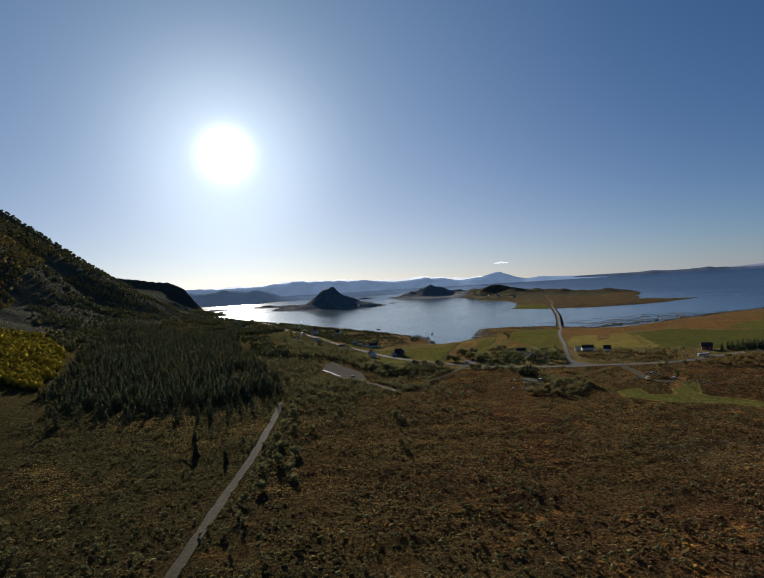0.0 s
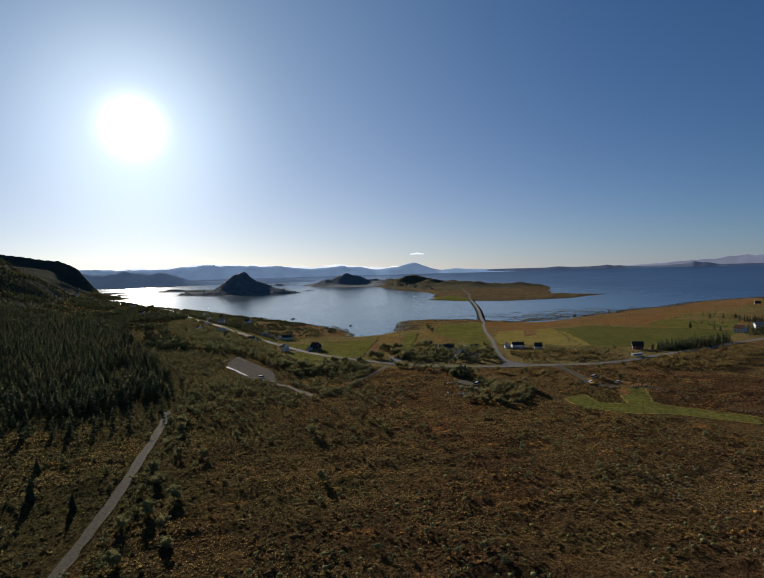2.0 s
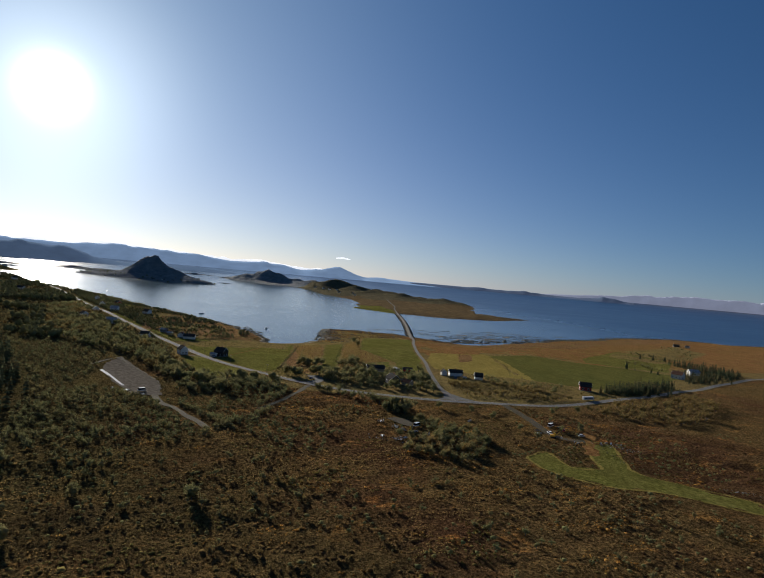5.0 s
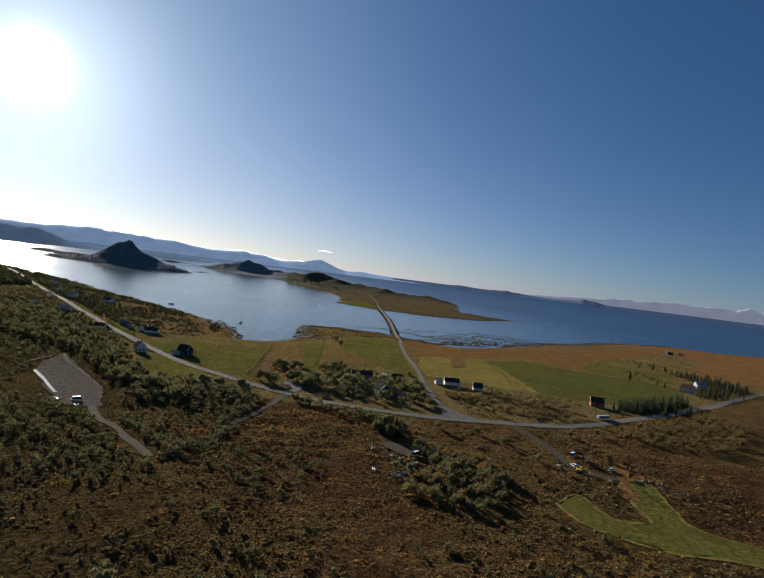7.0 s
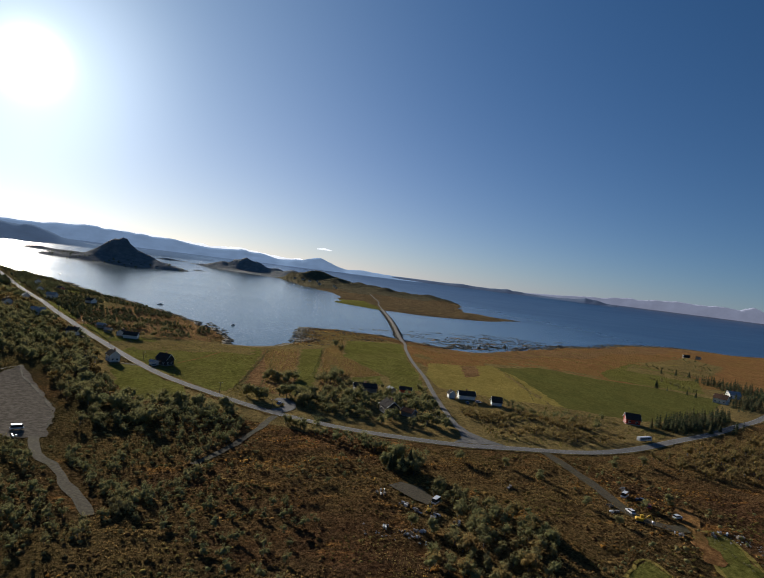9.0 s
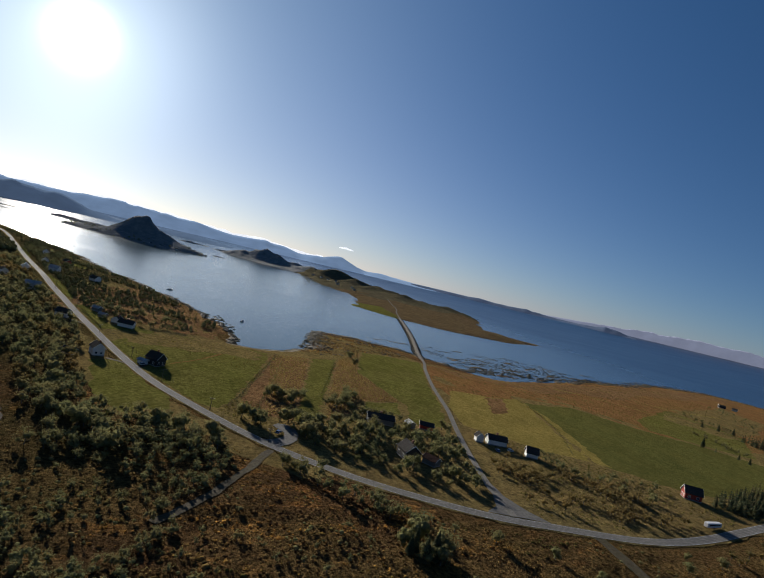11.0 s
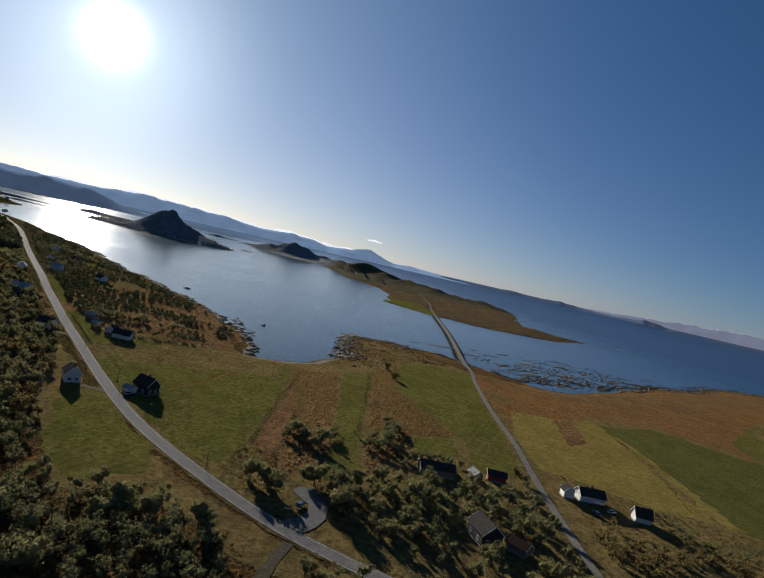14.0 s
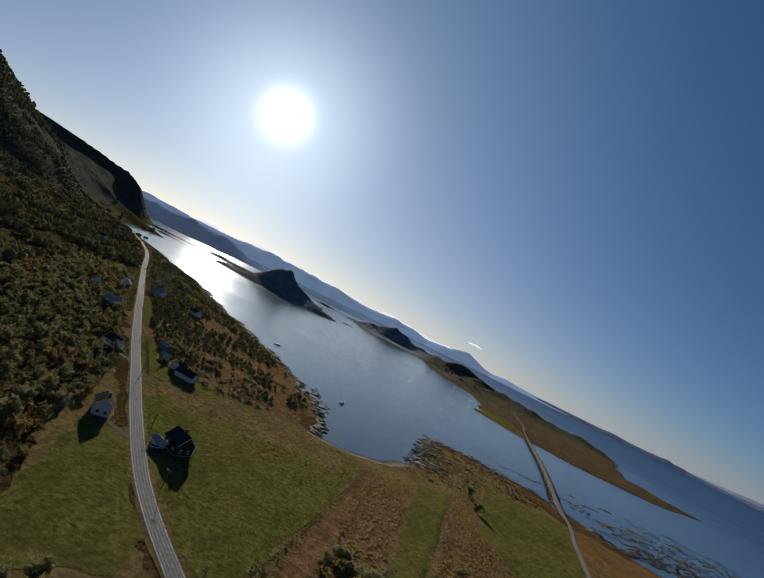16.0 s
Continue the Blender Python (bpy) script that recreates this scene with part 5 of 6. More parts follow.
scatter("island_wood", BROAD_FAR, xy, sizes(len(xy), 3, 5.5, 161), [BARK, LEAF], "dark wood round the foot of the peaked island", "birch wood", seed=161, squash=(1.0, 1.6), height=peaked_z)
xy = places([(-660, 1330), (-760, 1740), (-870, 1800), (-1180, 1380), (-1100, 1000), (-900, 900), (-800, 1130)], 13.0, 131, keep_road=False)
scatter("cliff_wood", SLOPE_TREE, xy, sizes(len(xy), 6, 11, 131), [BARK_DARK, LEAF], "dark wood clinging to the mountain spur", "birch wood", seed=131)
xy = places([(-46, 190), (16, 205), (44, 300), (8, 334), (-48, 322)], 5.0, 135, keep_road=False, mask=lambda x, y: crag(x, y, 17) > -0.1)
scatter("willow_bushes", BUSH, xy, sizes(len(xy), 0.8, 2.5, 135), [BARK, GOLD], "small golden willow bushes scattered over the bog", "bushes", seed=135)
ribbon("verge", smooth_line(GREEN_AREA + GREEN_AREA[:1], 3.0), 1.1, STRAW, 0.15, "pale uncut grass round the winding pasture", "field edge", ragged=0.3)


# ---- built things ----
def plain(name, colour, rough=0.7, spec=0.3, metal=0.0, scale=3.0, vary=0.25):
    m = Mat(name, rough, spec, metal).use_object_space()
    lo, hi = tuple(v * (1 - vary) for v in colour), tuple(min(1, v * (1 + vary * 0.5)) for v in colour)
    m.color(m.ramp(m.noise(scale, 5, 0.7), [(0.3, lo), (0.7, hi)]))
    return m


def boards(name, colour, vary=0.3):
    m = plain(name, colour, 0.75, 0.25, vary=vary)
    m.bump(m.waves(3.2, 0, 0.0, 0), 0.03)
    return m.m


def roofing(name, colour):
    m = plain(name, colour, 1.0, 0.0, scale=2.0, vary=0.35)
    m.bump(m.waves(1.6, 90, 0.0, 0), 0.06)
    return m.m


WHITE = boards("white_painted_boards", (0.72, 0.71, 0.67), 0.12)
RED = boards("red_painted_boards", (0.34, 0.055, 0.035))
DARKWOOD = boards("dark_stained_boards", (0.045, 0.038, 0.034))
GREYWOOD = boards("weathered_grey_boards", (0.22, 0.20, 0.18))
SLATE = roofing("dark_slate_roof", (0.062, 0.058, 0.054))
TILE = roofing("brown_tile_roof", (0.10, 0.06, 0.045))
SHEET = roofing("pale_metal_roof", (0.38, 0.39, 0.40))
STONE = plain("grey_foundation_stone", (0.30, 0.29, 0.27), 0.9).m
BRICKY = plain("brick_chimney", (0.22, 0.10, 0.07), 0.9).m
TRIM = plain("white_window_frame", (0.75, 0.75, 0.73), 0.5, vary=0.05).m
POLE_WOOD = plain("weathered_pole_wood", (0.14, 0.115, 0.09), 0.9).m
RUBBER = plain("black_rubber", (0.02, 0.02, 0.02), 0.85).m
STEEL = plain("grey_steel", (0.35, 0.36, 0.37), 0.45, 0.5, 0.8).m
TARP = plain("white_plastic_sheet", (0.62, 0.63, 0.64), 0.6, 0.2).m
YELLOW = plain("yellow_machine_paint", (0.60, 0.36, 0.03), 0.5).m
SHORE_STONE = Mat("shore_rock", 0.9, 0.08)
SHORE_STONE.color(SHORE_STONE.mix(SHORE_STONE.span(SHORE_STONE.height(), 0.1, 0.9), SHORE_STONE.ramp(SHORE_STONE.noise(0.7, 4), [(0.3, (0.025, 0.022, 0.014)), (0.7, (0.075, 0.062, 0.035))]),
                                  SHORE_STONE.ramp(SHORE_STONE.island(), [(0.0, (0.05, 0.042, 0.03)), (1.0, (0.135, 0.115, 0.085))])))
SHORE_STONE.bump(SHORE_STONE.noise(1.5, 4), 0.2)
SHORE_STONE = SHORE_STONE.m
FIELD_STONE = Mat("field_stone", 0.9, 0.25)
FIELD_STONE.color(FIELD_STONE.ramp(FIELD_STONE.island(), [(0.0, (0.14, 0.13, 0.115)), (1.0, (0.33, 0.31, 0.285))]))
FIELD_STONE = FIELD_STONE.m
glass = Mat("window_glass", 0.08, 0.5)
glass.color((0.02, 0.025, 0.03))
GLASS = glass.m
PAINTS = {n: plain(n + "_car_paint", c, 0.3, 0.5, vary=0.06).m for n, c in (("white", (0.6, 0.6, 0.6)), ("dark", (0.03, 0.035, 0.045)), ("blue", (0.05, 0.10, 0.22)), ("silver", (0.45, 0.46, 0.47)), ("red", (0.35, 0.04, 0.03)))}


def part(name, bm, material, parent, label=""):
    me = bpy.data.meshes.new(name)
    bm.to_mesh(me)
    bm.free()
    me.materials.append(material)
    ob = new(name, me)
    ob.parent = parent
    return tagged(ob, label)


def box(bm, x0, x1, y0, y1, z0, z1, bevel=0.0):
    r = bmesh.ops.create_cube(bm, size=1.0, matrix=Matrix.Translation(((x0 + x1) / 2, (y0 + y1) / 2, (z0 + z1) / 2)) @ Matrix.Diagonal((x1 - x0, y1 - y0, z1 - z0, 1)))
    if bevel:
        bmesh.ops.bevel(bm, geom=list({e for v in r["verts"] for e in v.link_edges}), offset=bevel, segments=1, affect="EDGES")
    return r["verts"]


def boxed(*spans, bevel=0.0):
    bm = bmesh.new()
    for s in spans:
        box(bm, *s, bevel=bevel)
    return bm


def prism(bm, profile, y0, y1):
    """An outline in x and z drawn out along y."""
    a = [bm.verts.new((x, y0, z)) for x, z in profile]
    b = [bm.verts.new((x, y1, z)) for x, z in profile]
    n = len(a)
    bm.faces.new(a)
    bm.faces.new(b[::-1])
    for i in range(n):
        bm.faces.new((a[(i + 1) % n], a[i], b[i], b[(i + 1) % n]))
    bmesh.ops.recalc_face_normals(bm, faces=bm.faces[:])


def empty(name, x, y, turn, z=None, lift=0.0):
    ob = new(name)
    ob.matrix_world = pose(x, y, float(land_height(np.array([x]), np.array([y]))[0]) + lift if z is None else z, 0, 0, turn)
    return ob


def window(parent, x, y, z, w, h, nx, ny):
    """A framed window in a wall that faces (nx, ny)."""
    ob_frame = bmesh.new()
    tx, ty = -ny, nx
    d = 0.06

    def slab(bm, a0, a1, z0, z1, out0, out1):
        xs = sorted((x + tx * a0 + nx * out0, x + tx * a1 + nx * out1))
        ys = sorted((y + ty * a0 + ny * out0, y + ty * a1 + ny * out1))
        box(bm, xs[0], xs[1], ys[0], ys[1], z0, z1)
    slab(ob_frame, -w / 2 - 0.1, -w / 2, z - 0.1, z + h + 0.1, 0.0, d)
    slab(ob_frame, w / 2, w / 2 + 0.1, z - 0.1, z + h + 0.1, 0.0, d)
    slab(ob_frame, -w / 2, w / 2, z + h, z + h + 0.1, 0.0, d)
    slab(ob_frame, -w / 2, w / 2, z - 0.1, z, 0.0, d)
    slab(ob_frame, -0.03, 0.03, z, z + h, 0.0, d)
    win = part("window", ob_frame, TRIM, parent)
    pane = bmesh.new()
    slab(pane, -w / 2, w / 2, z, z + h, 0.005, 0.03)
    part("pane", pane, GLASS, win)


def house(name, x, y, turn, length, width, wall, rise, walls, roof, label, category="house", chimney=True, floors=1, eave=0.45, windows=True, group="", porch=False):
    """A gabled house; its ridge runs along its own y."""
    h = empty(name, x, y, turn)
    length, width, wall, rise = length * 0.82, width * 0.82, wall * 0.74 + 0.4, rise * 0.78
    floors = min(floors, int((wall - 1.0) / 1.9))
    hw, hl = width / 2, length / 2
    part("foundation", boxed((-hw - 0.05, hw + 0.05, -hl - 0.05, hl + 0.05, -0.8, 0.45)), STONE, h)
    bm = bmesh.new()
    prism(bm, [(-hw, 0.45), (hw, 0.45), (hw, wall), (0, wall + rise), (-hw, wall)], -hl, hl)
    part("wall", bm, walls, h)
    bm = bmesh.new()
    k = rise / hw
    for s in (-1, 1):
        o = hw + eave
        pts = [(0, wall + rise + 0.02), (s * o, wall - k * eave + 0.02), (s * o, wall - k * eave + 0.20), (0, wall + rise + 0.24)]
        prism(bm, pts if s > 0 else pts[::-1], -hl - eave, hl + eave)
    part("roof", bm, roof, h)
    for yy in (-hl - eave - 0.04, hl + eave):
        bm = bmesh.new()
        for s in (-1, 1):
            o = hw + eave
            pts = [(0, wall + rise - 0.05), (s * o, wall - k * eave - 0.05), (s * o, wall - k * eave + 0.22), (0, wall + rise + 0.26)]
            prism(bm, pts if s > 0 else pts[::-1], yy, yy + 0.04)
        part("bargeboard", bm, TRIM, h, "white bargeboard")
    if chimney:
        bm = boxed((0.3, 0.95, -0.4, 0.3, wall + rise * 0.5, wall + rise + 0.9), (0.24, 1.01, -0.46, 0.36, wall + rise + 0.9, wall + rise + 1.02))
        part("chimney", bm, BRICKY, h)
    if windows:
        for f in range(floors):
            zz = 1.1 + 2.0 * f
            n = max(2, int(length / 3))
            for i in range(n):
                yy = -hl + length * (i + 0.5) / n
                for s in (-1, 1):
                    if not (f == 0 and s > 0 and i == n // 2):
                        window(h, s * hw, yy, zz, 1.0, 1.0, s, 0)
            for s in (-1, 1):
                for xx in (-hw * 0.45, hw * 0.45):
                    window(h, xx, s * hl, zz, 0.9, 1.0, 0, s)
        door = part("door", boxed((hw, hw + 0.07, hl * 0.02 - 0.5, hl * 0.02 + 0.5, 0.45, 2.55)), DARKWOOD, h, "dark wooden door")
        part("handle", boxed((hw + 0.07, hw + 0.14, hl * 0.02 + 0.32, hl * 0.02 + 0.4, 1.4, 1.5)), STEEL, door)
    if porch:
        bm = boxed((hw, hw + 2.4, -1.6, 1.6, 0.2, 0.45), (hw + 2.2, hw + 2.4, -1.6, -1.4, 0.45, 2.6), (hw + 2.2, hw + 2.4, 1.4, 1.6, 0.45, 2.6), (hw, hw + 2.6, -1.8, 1.8, 2.6, 2.75))
        part("porch", bm, WHITE, h, "small white porch")
    return tagged(h, label, category, group)


house("house", 13, 534, 50, 9.2, 7.6, 4.4, 3.6, DARKWOOD, SLATE, "dark-stained gabled house with black roof beside the road", porch=True)
house("shed", 7.6, 531.2, 50, 5, 3.6, 2.4, 0.9, WHITE, SHEET, "small white flat-roofed garage beside the dark house", "garage", chimney=False, windows=False)
house("house", -14, 535, 25, 8.6, 6.4, 4.8, 2.8, WHITE, SLATE, "white two-storey wooden house with grey roof", floors=2)
house("shed", -24, 526, 65, 6, 4.5, 2.6, 1.4, GREYWOOD, SLATE, "weathered grey shed at the wood's edge", "shed", chimney=False, windows=False)
house("house", -13, 617, 78, 11, 6.5, 3.2, 2.4, WHITE, SLATE, "white bungalow with dark roof behind a hedge")
house("annexe", -20, 626, -12, 8, 6, 2.8, 2.0, WHITE, SLATE, "white annexe with dark roof in a garden", "annexe")
house("shed", -30, 634, 70, 5, 4, 2.3, 1.2, GREYWOOD, SHEET, "small grey garden shed with pale roof", "shed", chimney=False, windows=False)
house("house", 118, 486, 82, 15, 7.5, 3.0, 2.0, GREYWOOD, SLATE, "long low grey house with a row of windows")
house("shed", 134, 487, 10, 5, 4.5, 2.4, 1.4, GREYWOOD, SHEET, "grey garden shed with pale metal roof", "shed", chimney=False, windows=False)
house("shed", 143, 488, 70, 8, 5, 2.6, 1.6, RED, SLATE, "small red outbuilding with dark roof", "outbuilding", chimney=False, windows=False)
house("house", 117, 443, 5, 10, 8, 4.2, 3.2, DARKWOOD, SLATE, "dark wooden house with black roof among trees", floors=2)
house("shed", 125, 438, 35, 7, 5, 2.5, 1.6, GREYWOOD, TILE, "brown-roofed garage beside the grey house", "garage", chimney=False, windows=False)
house("house", 177, 479, 80, 11.5, 6.2, 3.2, 2.4, WHITE, SLATE, "long white farmhouse with black roof at the roadside")
house("annexe", 168.6, 481, -10, 4.6, 4.6, 3.2, 2.2, WHITE, SLATE, "white gabled wing of the farmhouse", "annexe", chimney=False)
house("shed", 189, 466, 70, 6.6, 5.4, 2.8, 3.0, WHITE, SLATE, "white gabled barn with slate roof", "barn", chimney=False)
house("barn", 257, 437, 62, 9, 6.4, 3.8, 3.2, RED, SLATE, "red wooden barn with dark roof beside the field", "barn", chimney=False)
house("house", 408, 505, 20, 11, 8, 5.0, 3.4, WHITE, TILE, "white house in front of a spruce shelter belt", floors=2)
house("house", 451, 529, 70, 11, 8, 4.0, 3.0, WHITE, SHEET, "white house with pale roof beside spruces")
house("house", -48, 613, 70, 9, 7, 3.4, 2.6, WHITE, SLATE, "white house half hidden in birch trees")
house("house", -115, 765, 15, 9, 7.5, 4.6, 3.4, WHITE, SHEET, "white gabled house in the hillside wood")
house("house", -119, 729, 30, 9, 7, 3.6, 2.6, WHITE, SLATE, "white house with dark roof in the roadside wood")
house("house", -103, 804, 75, 10, 7, 4.2, 2.8, WHITE, SHEET, "white house with pale roof above the road")
house("house", -112, 882, 40, 9, 7, 3.4, 2.6, RED, SLATE, "red wooden house between road and shore")
house("shed", -37, 651, 60, 6, 5, 2.6, 1.5, GREYWOOD, SHEET, "grey shed with pale roof beside the garden", "shed", chimney=False, windows=False)
house("cabin", 708, 803, 60, 10, 7, 2.8, 2.0, DARKWOOD, SLATE, "dark cabin on the coastal heath", "cabin", chimney=False)
house("cabin", 722, 795, 30, 7, 6, 2.6, 1.8, WHITE, SLATE, "small white cabin on the coastal heath", "cabin", chimney=False)
r_village = np.random.RandomState(77)
for vx, vy in [(-330, 1190), (-255, 1010), (-150, 940), (-120, 860), (-60, 790), (-410, 1330), (-385, 1420), (-455, 1480), (-500, 1540), (-430, 1560), (-560, 1620), (-600, 1560), (-620, 1700), (-585, 1760), (-650, 1790),
               (-640, 1860), (-575, 1880), (-690, 1930), (-590, 1960), (-720, 2040), (-660, 2060), (-480, 1420), (-540, 1450), (-300, 1100), (-95, 690)]:
    house("house", vx + r_village.uniform(-8, 8), vy + r_village.uniform(-8, 8), r_village.uniform(0, 180), r_village.uniform(9, 12), r_village.uniform(7, 8.5), r_village.uniform(3, 5), 2.8,
          WHITE if r_village.rand() < 0.75 else RED, SLATE if r_village.rand() < 0.7 else SHEET, "painted wooden village house beside the bay", chimney=False, group="village houses")
for vx, vy in [(400, 2170), (415, 2120), (430, 2060), (420, 1980), (455, 1920), (380, 2230), (445, 1850)]:
    ob = house("house", vx, vy, r_village.uniform(0, 180), 10, 8, 4, 2.8, WHITE, SLATE, "white house on the island shore", chimney=False, group="island houses")
    ob.location.z = float(isle_grassy_z(np.array([vx + 0.0]), np.array([vy + 0.0]))[0]) - 0.2
for vx, vy in [(-120, 1935), (-80, 1945), (-180, 1950), (-240, 1985), (-300, 2030), (-150, 1940), (-270, 2010)]:
    house("house", vx, vy, r_village.uniform(0, 180), 10, 8, 4, 2.8, WHITE, SLATE, "white house below the peaked island", chimney=False, group="island houses").location.z = 2.4


def car(x, y, turn, paint, label, tall=1.5, long=4.4, wide=1.8, name="car", category="car", cab=(0.25, 0.95)):
    c = empty(name, x, y, turn, lift=0.28)
    c.scale = (0.78, 0.78, 0.78)
    L, w = long / 2, wide / 2
    a, b = -L + long * (1 - cab[1]), -L + long * (1 - cab[0])
    bm = bmesh.new()
    prism(bm, [(-L, 0.35), (L, 0.35), (L, 0.8), (L - 0.25, 0.92), (-L + 0.1, 0.95), (-L, 0.8)], -w, w)
    bmesh.ops.bevel(bm, geom=bm.edges[:], offset=0.06, segments=1, affect="EDGES")
    part("body", bm, PAINTS[paint], c)
    bm = bmesh.new()
    prism(bm, [(a, 0.93), (b, 0.93), (b - 0.55, tall), (a + 0.25, tall)], -w + 0.12, w - 0.12)
    part("cabin", bm, GLASS, c, "dark glazed cabin")
    part("roof", boxed((a + 0.25, b - 0.55, -w + 0.1, w - 0.1, tall, tall + 0.06)), PAINTS[paint], c)
    for sx in (-L * 0.62, L * 0.64):
        for sy in (-w + 0.1, w - 0.1):
            bm = bmesh.new()
            bmesh.ops.create_cone(bm, cap_ends=True, segments=14, radius1=0.33, radius2=0.33, depth=0.22, matrix=Matrix.Translation((sx, sy, 0.33)) @ Matrix.Rotation(math.pi / 2, 4, "X"))
            wheel = part("wheel", bm, RUBBER, c)
            bm = bmesh.new()
            bmesh.ops.create_cone(bm, cap_ends=True, segments=10, radius1=0.18, radius2=0.18, depth=0.25, matrix=Matrix.Translation((sx, sy, 0.33)) @ Matrix.Rotation(math.pi / 2, 4, "X"))
            part("rim", bm, STEEL, wheel)
    return tagged(c, label, category)


car(66.5, 452.5, 60, "blue", "dark blue car parked in the lay-by")
car(168, 347, 30, "white", "white van parked in the farm yard", 2.1, 5.2, 1.95, "van", "van", (0.05, 0.95))
car(171, 343, 120, "dark", "dark car parked in the farm yard")
car(160, 336, 80, "white", "white car parked in the farm yard")
car(174, 331, 10, "silver", "silver car parked on gravel")
car(169, 338, 60, "red", "red car beside the farm track")
car(96, 344, 40, "white", "white van parked in a moor clearing", 2.1, 5.2, 1.95, "van", "van", (0.05, 0.95))
car(8, 528.5, 50, "white", "white car beside the dark house")
car(-26, 408, 25, "white", "white van on the gravel lot", 2.1, 5.2, 1.95, "van", "van", (0.05, 0.95))
car(180, 470, 10, "white", "white car beside the farmhouse")
car(172, 468, 80, "blue", "blue car beside the farmhouse")


def trailer(x, y, turn, long, label):
    t = empty("caravan", x, y, turn, lift=0.1)
    t.scale = (0.8, 0.8, 0.8)
    bm = boxed((-long / 2, long / 2, -1.2, 1.2, 0.6, 2.9), bevel=0.25)
    part("body", bm, TARP, t)
    for sy in (-1.1, 1.1):
        bm = bmesh.new()
        bmesh.ops.create_cone(bm, cap_ends=True, segments=14, radius1=0.4, radius2=0.4, depth=0.25, matrix=Matrix.Translation((0, sy, 0.4)) @ Matrix.Rotation(math.pi / 2, 4, "X"))
        part("wheel", bm, RUBBER, t)
    part("drawbar", boxed((long / 2, long / 2 + 1.3, -0.06, 0.06, 0.55, 0.67), (long / 2 + 1.1, long / 2 + 1.2, -0.05, 0.05, 0.0, 0.6)), STEEL, t)
    part("window", boxed((-long / 2 + 0.8, long / 2 - 1.2, -1.23, -1.19, 1.6, 2.3)), GLASS, t, "dark window strip")
    return tagged(t, label, "trailer")


trailer(237, 408, 8, 11, "long white trailer parked beside the road")


def digger(x, y, turn, label):
    d = empty("excavator", x, y, turn, lift=0.15)
    d.scale = (0.75, 0.75, 0.75)
    for sy in (-1.1, 1.1):
        part("crawler", boxed((-1.7, 1.7, sy - 0.28, sy + 0.28, 0.0, 0.75), bevel=0.2), RUBBER, d, "black rubber crawler")
    part("body", boxed((-1.9, 1.0, -1.2, 1.2, 0.85, 1.9), bevel=0.15), YELLOW, d)
    cabin = part("cab", boxed((0.0, 1.3, 0.2, 1.15, 1.9, 3.0), bevel=0.1), YELLOW, d)
    part("pane", boxed((1.3, 1.33, 0.3, 1.05, 2.0, 2.85)), GLASS, cabin)
    for name, (ax, az), (bx, bz), wdt in (("boom", (0.9, 1.5), (3.4, 3.9), 0.22), ("stick", (3.4, 3.9), (4.9, 1.7), 0.18)):
        bm = bmesh.new()
        n = Vector((-(bz - az), bx - ax)).normalized() * wdt
        prism(bm, [(ax - n.x, az - n.y), (bx - n.x, bz - n.y), (bx + n.x, bz + n.y), (ax + n.x, az + n.y)], -0.6, -0.2)
        part(name, bm, YELLOW, d)
    bm = bmesh.new()
    prism(bm, [(4.6, 1.8), (5.3, 1.5), (5.2, 0.8), (4.5, 0.7), (4.2, 1.2)], -0.9, 0.1)
    part("bucket", bm, STEEL, d)
    return tagged(d, label, "excavator")


digger(158, 330, -35, "yellow crawler excavator standing in the farm yard")
digger(91.5, 339, 60, "small yellow excavator in the gravel clearing").scale = (0.5, 0.5, 0.5)


def pole(x, y, high, label):
    p = empty("utility_pole", x, y, 0)
    v, f = tube([(0, 0, -0.8), (0, 0, high * 0.5), (0, 0, high)], (0.12, 0.10, 0.08), 8)
    bm = bmesh.new()
    vs = [bm.verts.new(c) for c in v]
    for t in f:
        bm.faces.new([vs[i] for i in t])
    bm.faces.new(vs[-8:])
    part("post", bm, POLE_WOOD, p)
    part("crossarm", boxed((-0.9, 0.9, -0.06, 0.06, high - 0.5, high - 0.36)), POLE_WOOD, p)
    for sx in (-0.8, 0.0, 0.8):
        part("insulator", boxed((sx - 0.05, sx + 0.05, -0.05, 0.05, high - 0.36, high - 0.14)), TRIM, p)
    return tagged(p, label, "utility pole", "roadside poles")


poles = [(-3 + 4.2, 541), (19, 505.5), (40.5, 468.5), (61.5, 440.5), (-22, 583), (-47, 640), (-78, 712), (-112, 790), (-150, 880)]
for px, py in poles:
    pole(px, py, 5.6, "weathered wooden utility pole beside the road")

# the lot's plastic-covered bank
bm = bmesh.new()
path_bank = smooth_line([(-54, 464), (-47, 448), (-41, 432), (-36, 420)], 2.0)
rows_bank = []
for i, (bx, by) in enumerate(path_bank):
    hz = float(land_height(np.array([bx]), np.array([by]))[0])
    wob = 0.25 * math.sin(i * 1.9)
    rows_bank.append([bm.verts.new((bx + o * 0.93, by + o * 0.37, hz + z + wob * (z > 0.3))) for o, z in ((-1.1, 0.02), (-0.5, 0.3), (0.2, 0.36), (0.8, 0.02))])
for a, b in zip(rows_bank, rows_bank[1:]):
    for i in range(3):
        bm.faces.new((a[i], a[i + 1], b[i + 1], b[i]))
bank = part("covered_heap", bm, plain("grey_plastic_sheet", (0.5, 0.5, 0.5), 0.8, 0.1).m, None)
tagged(bank, "long heap under white plastic sheeting along the lot", "covered heap")

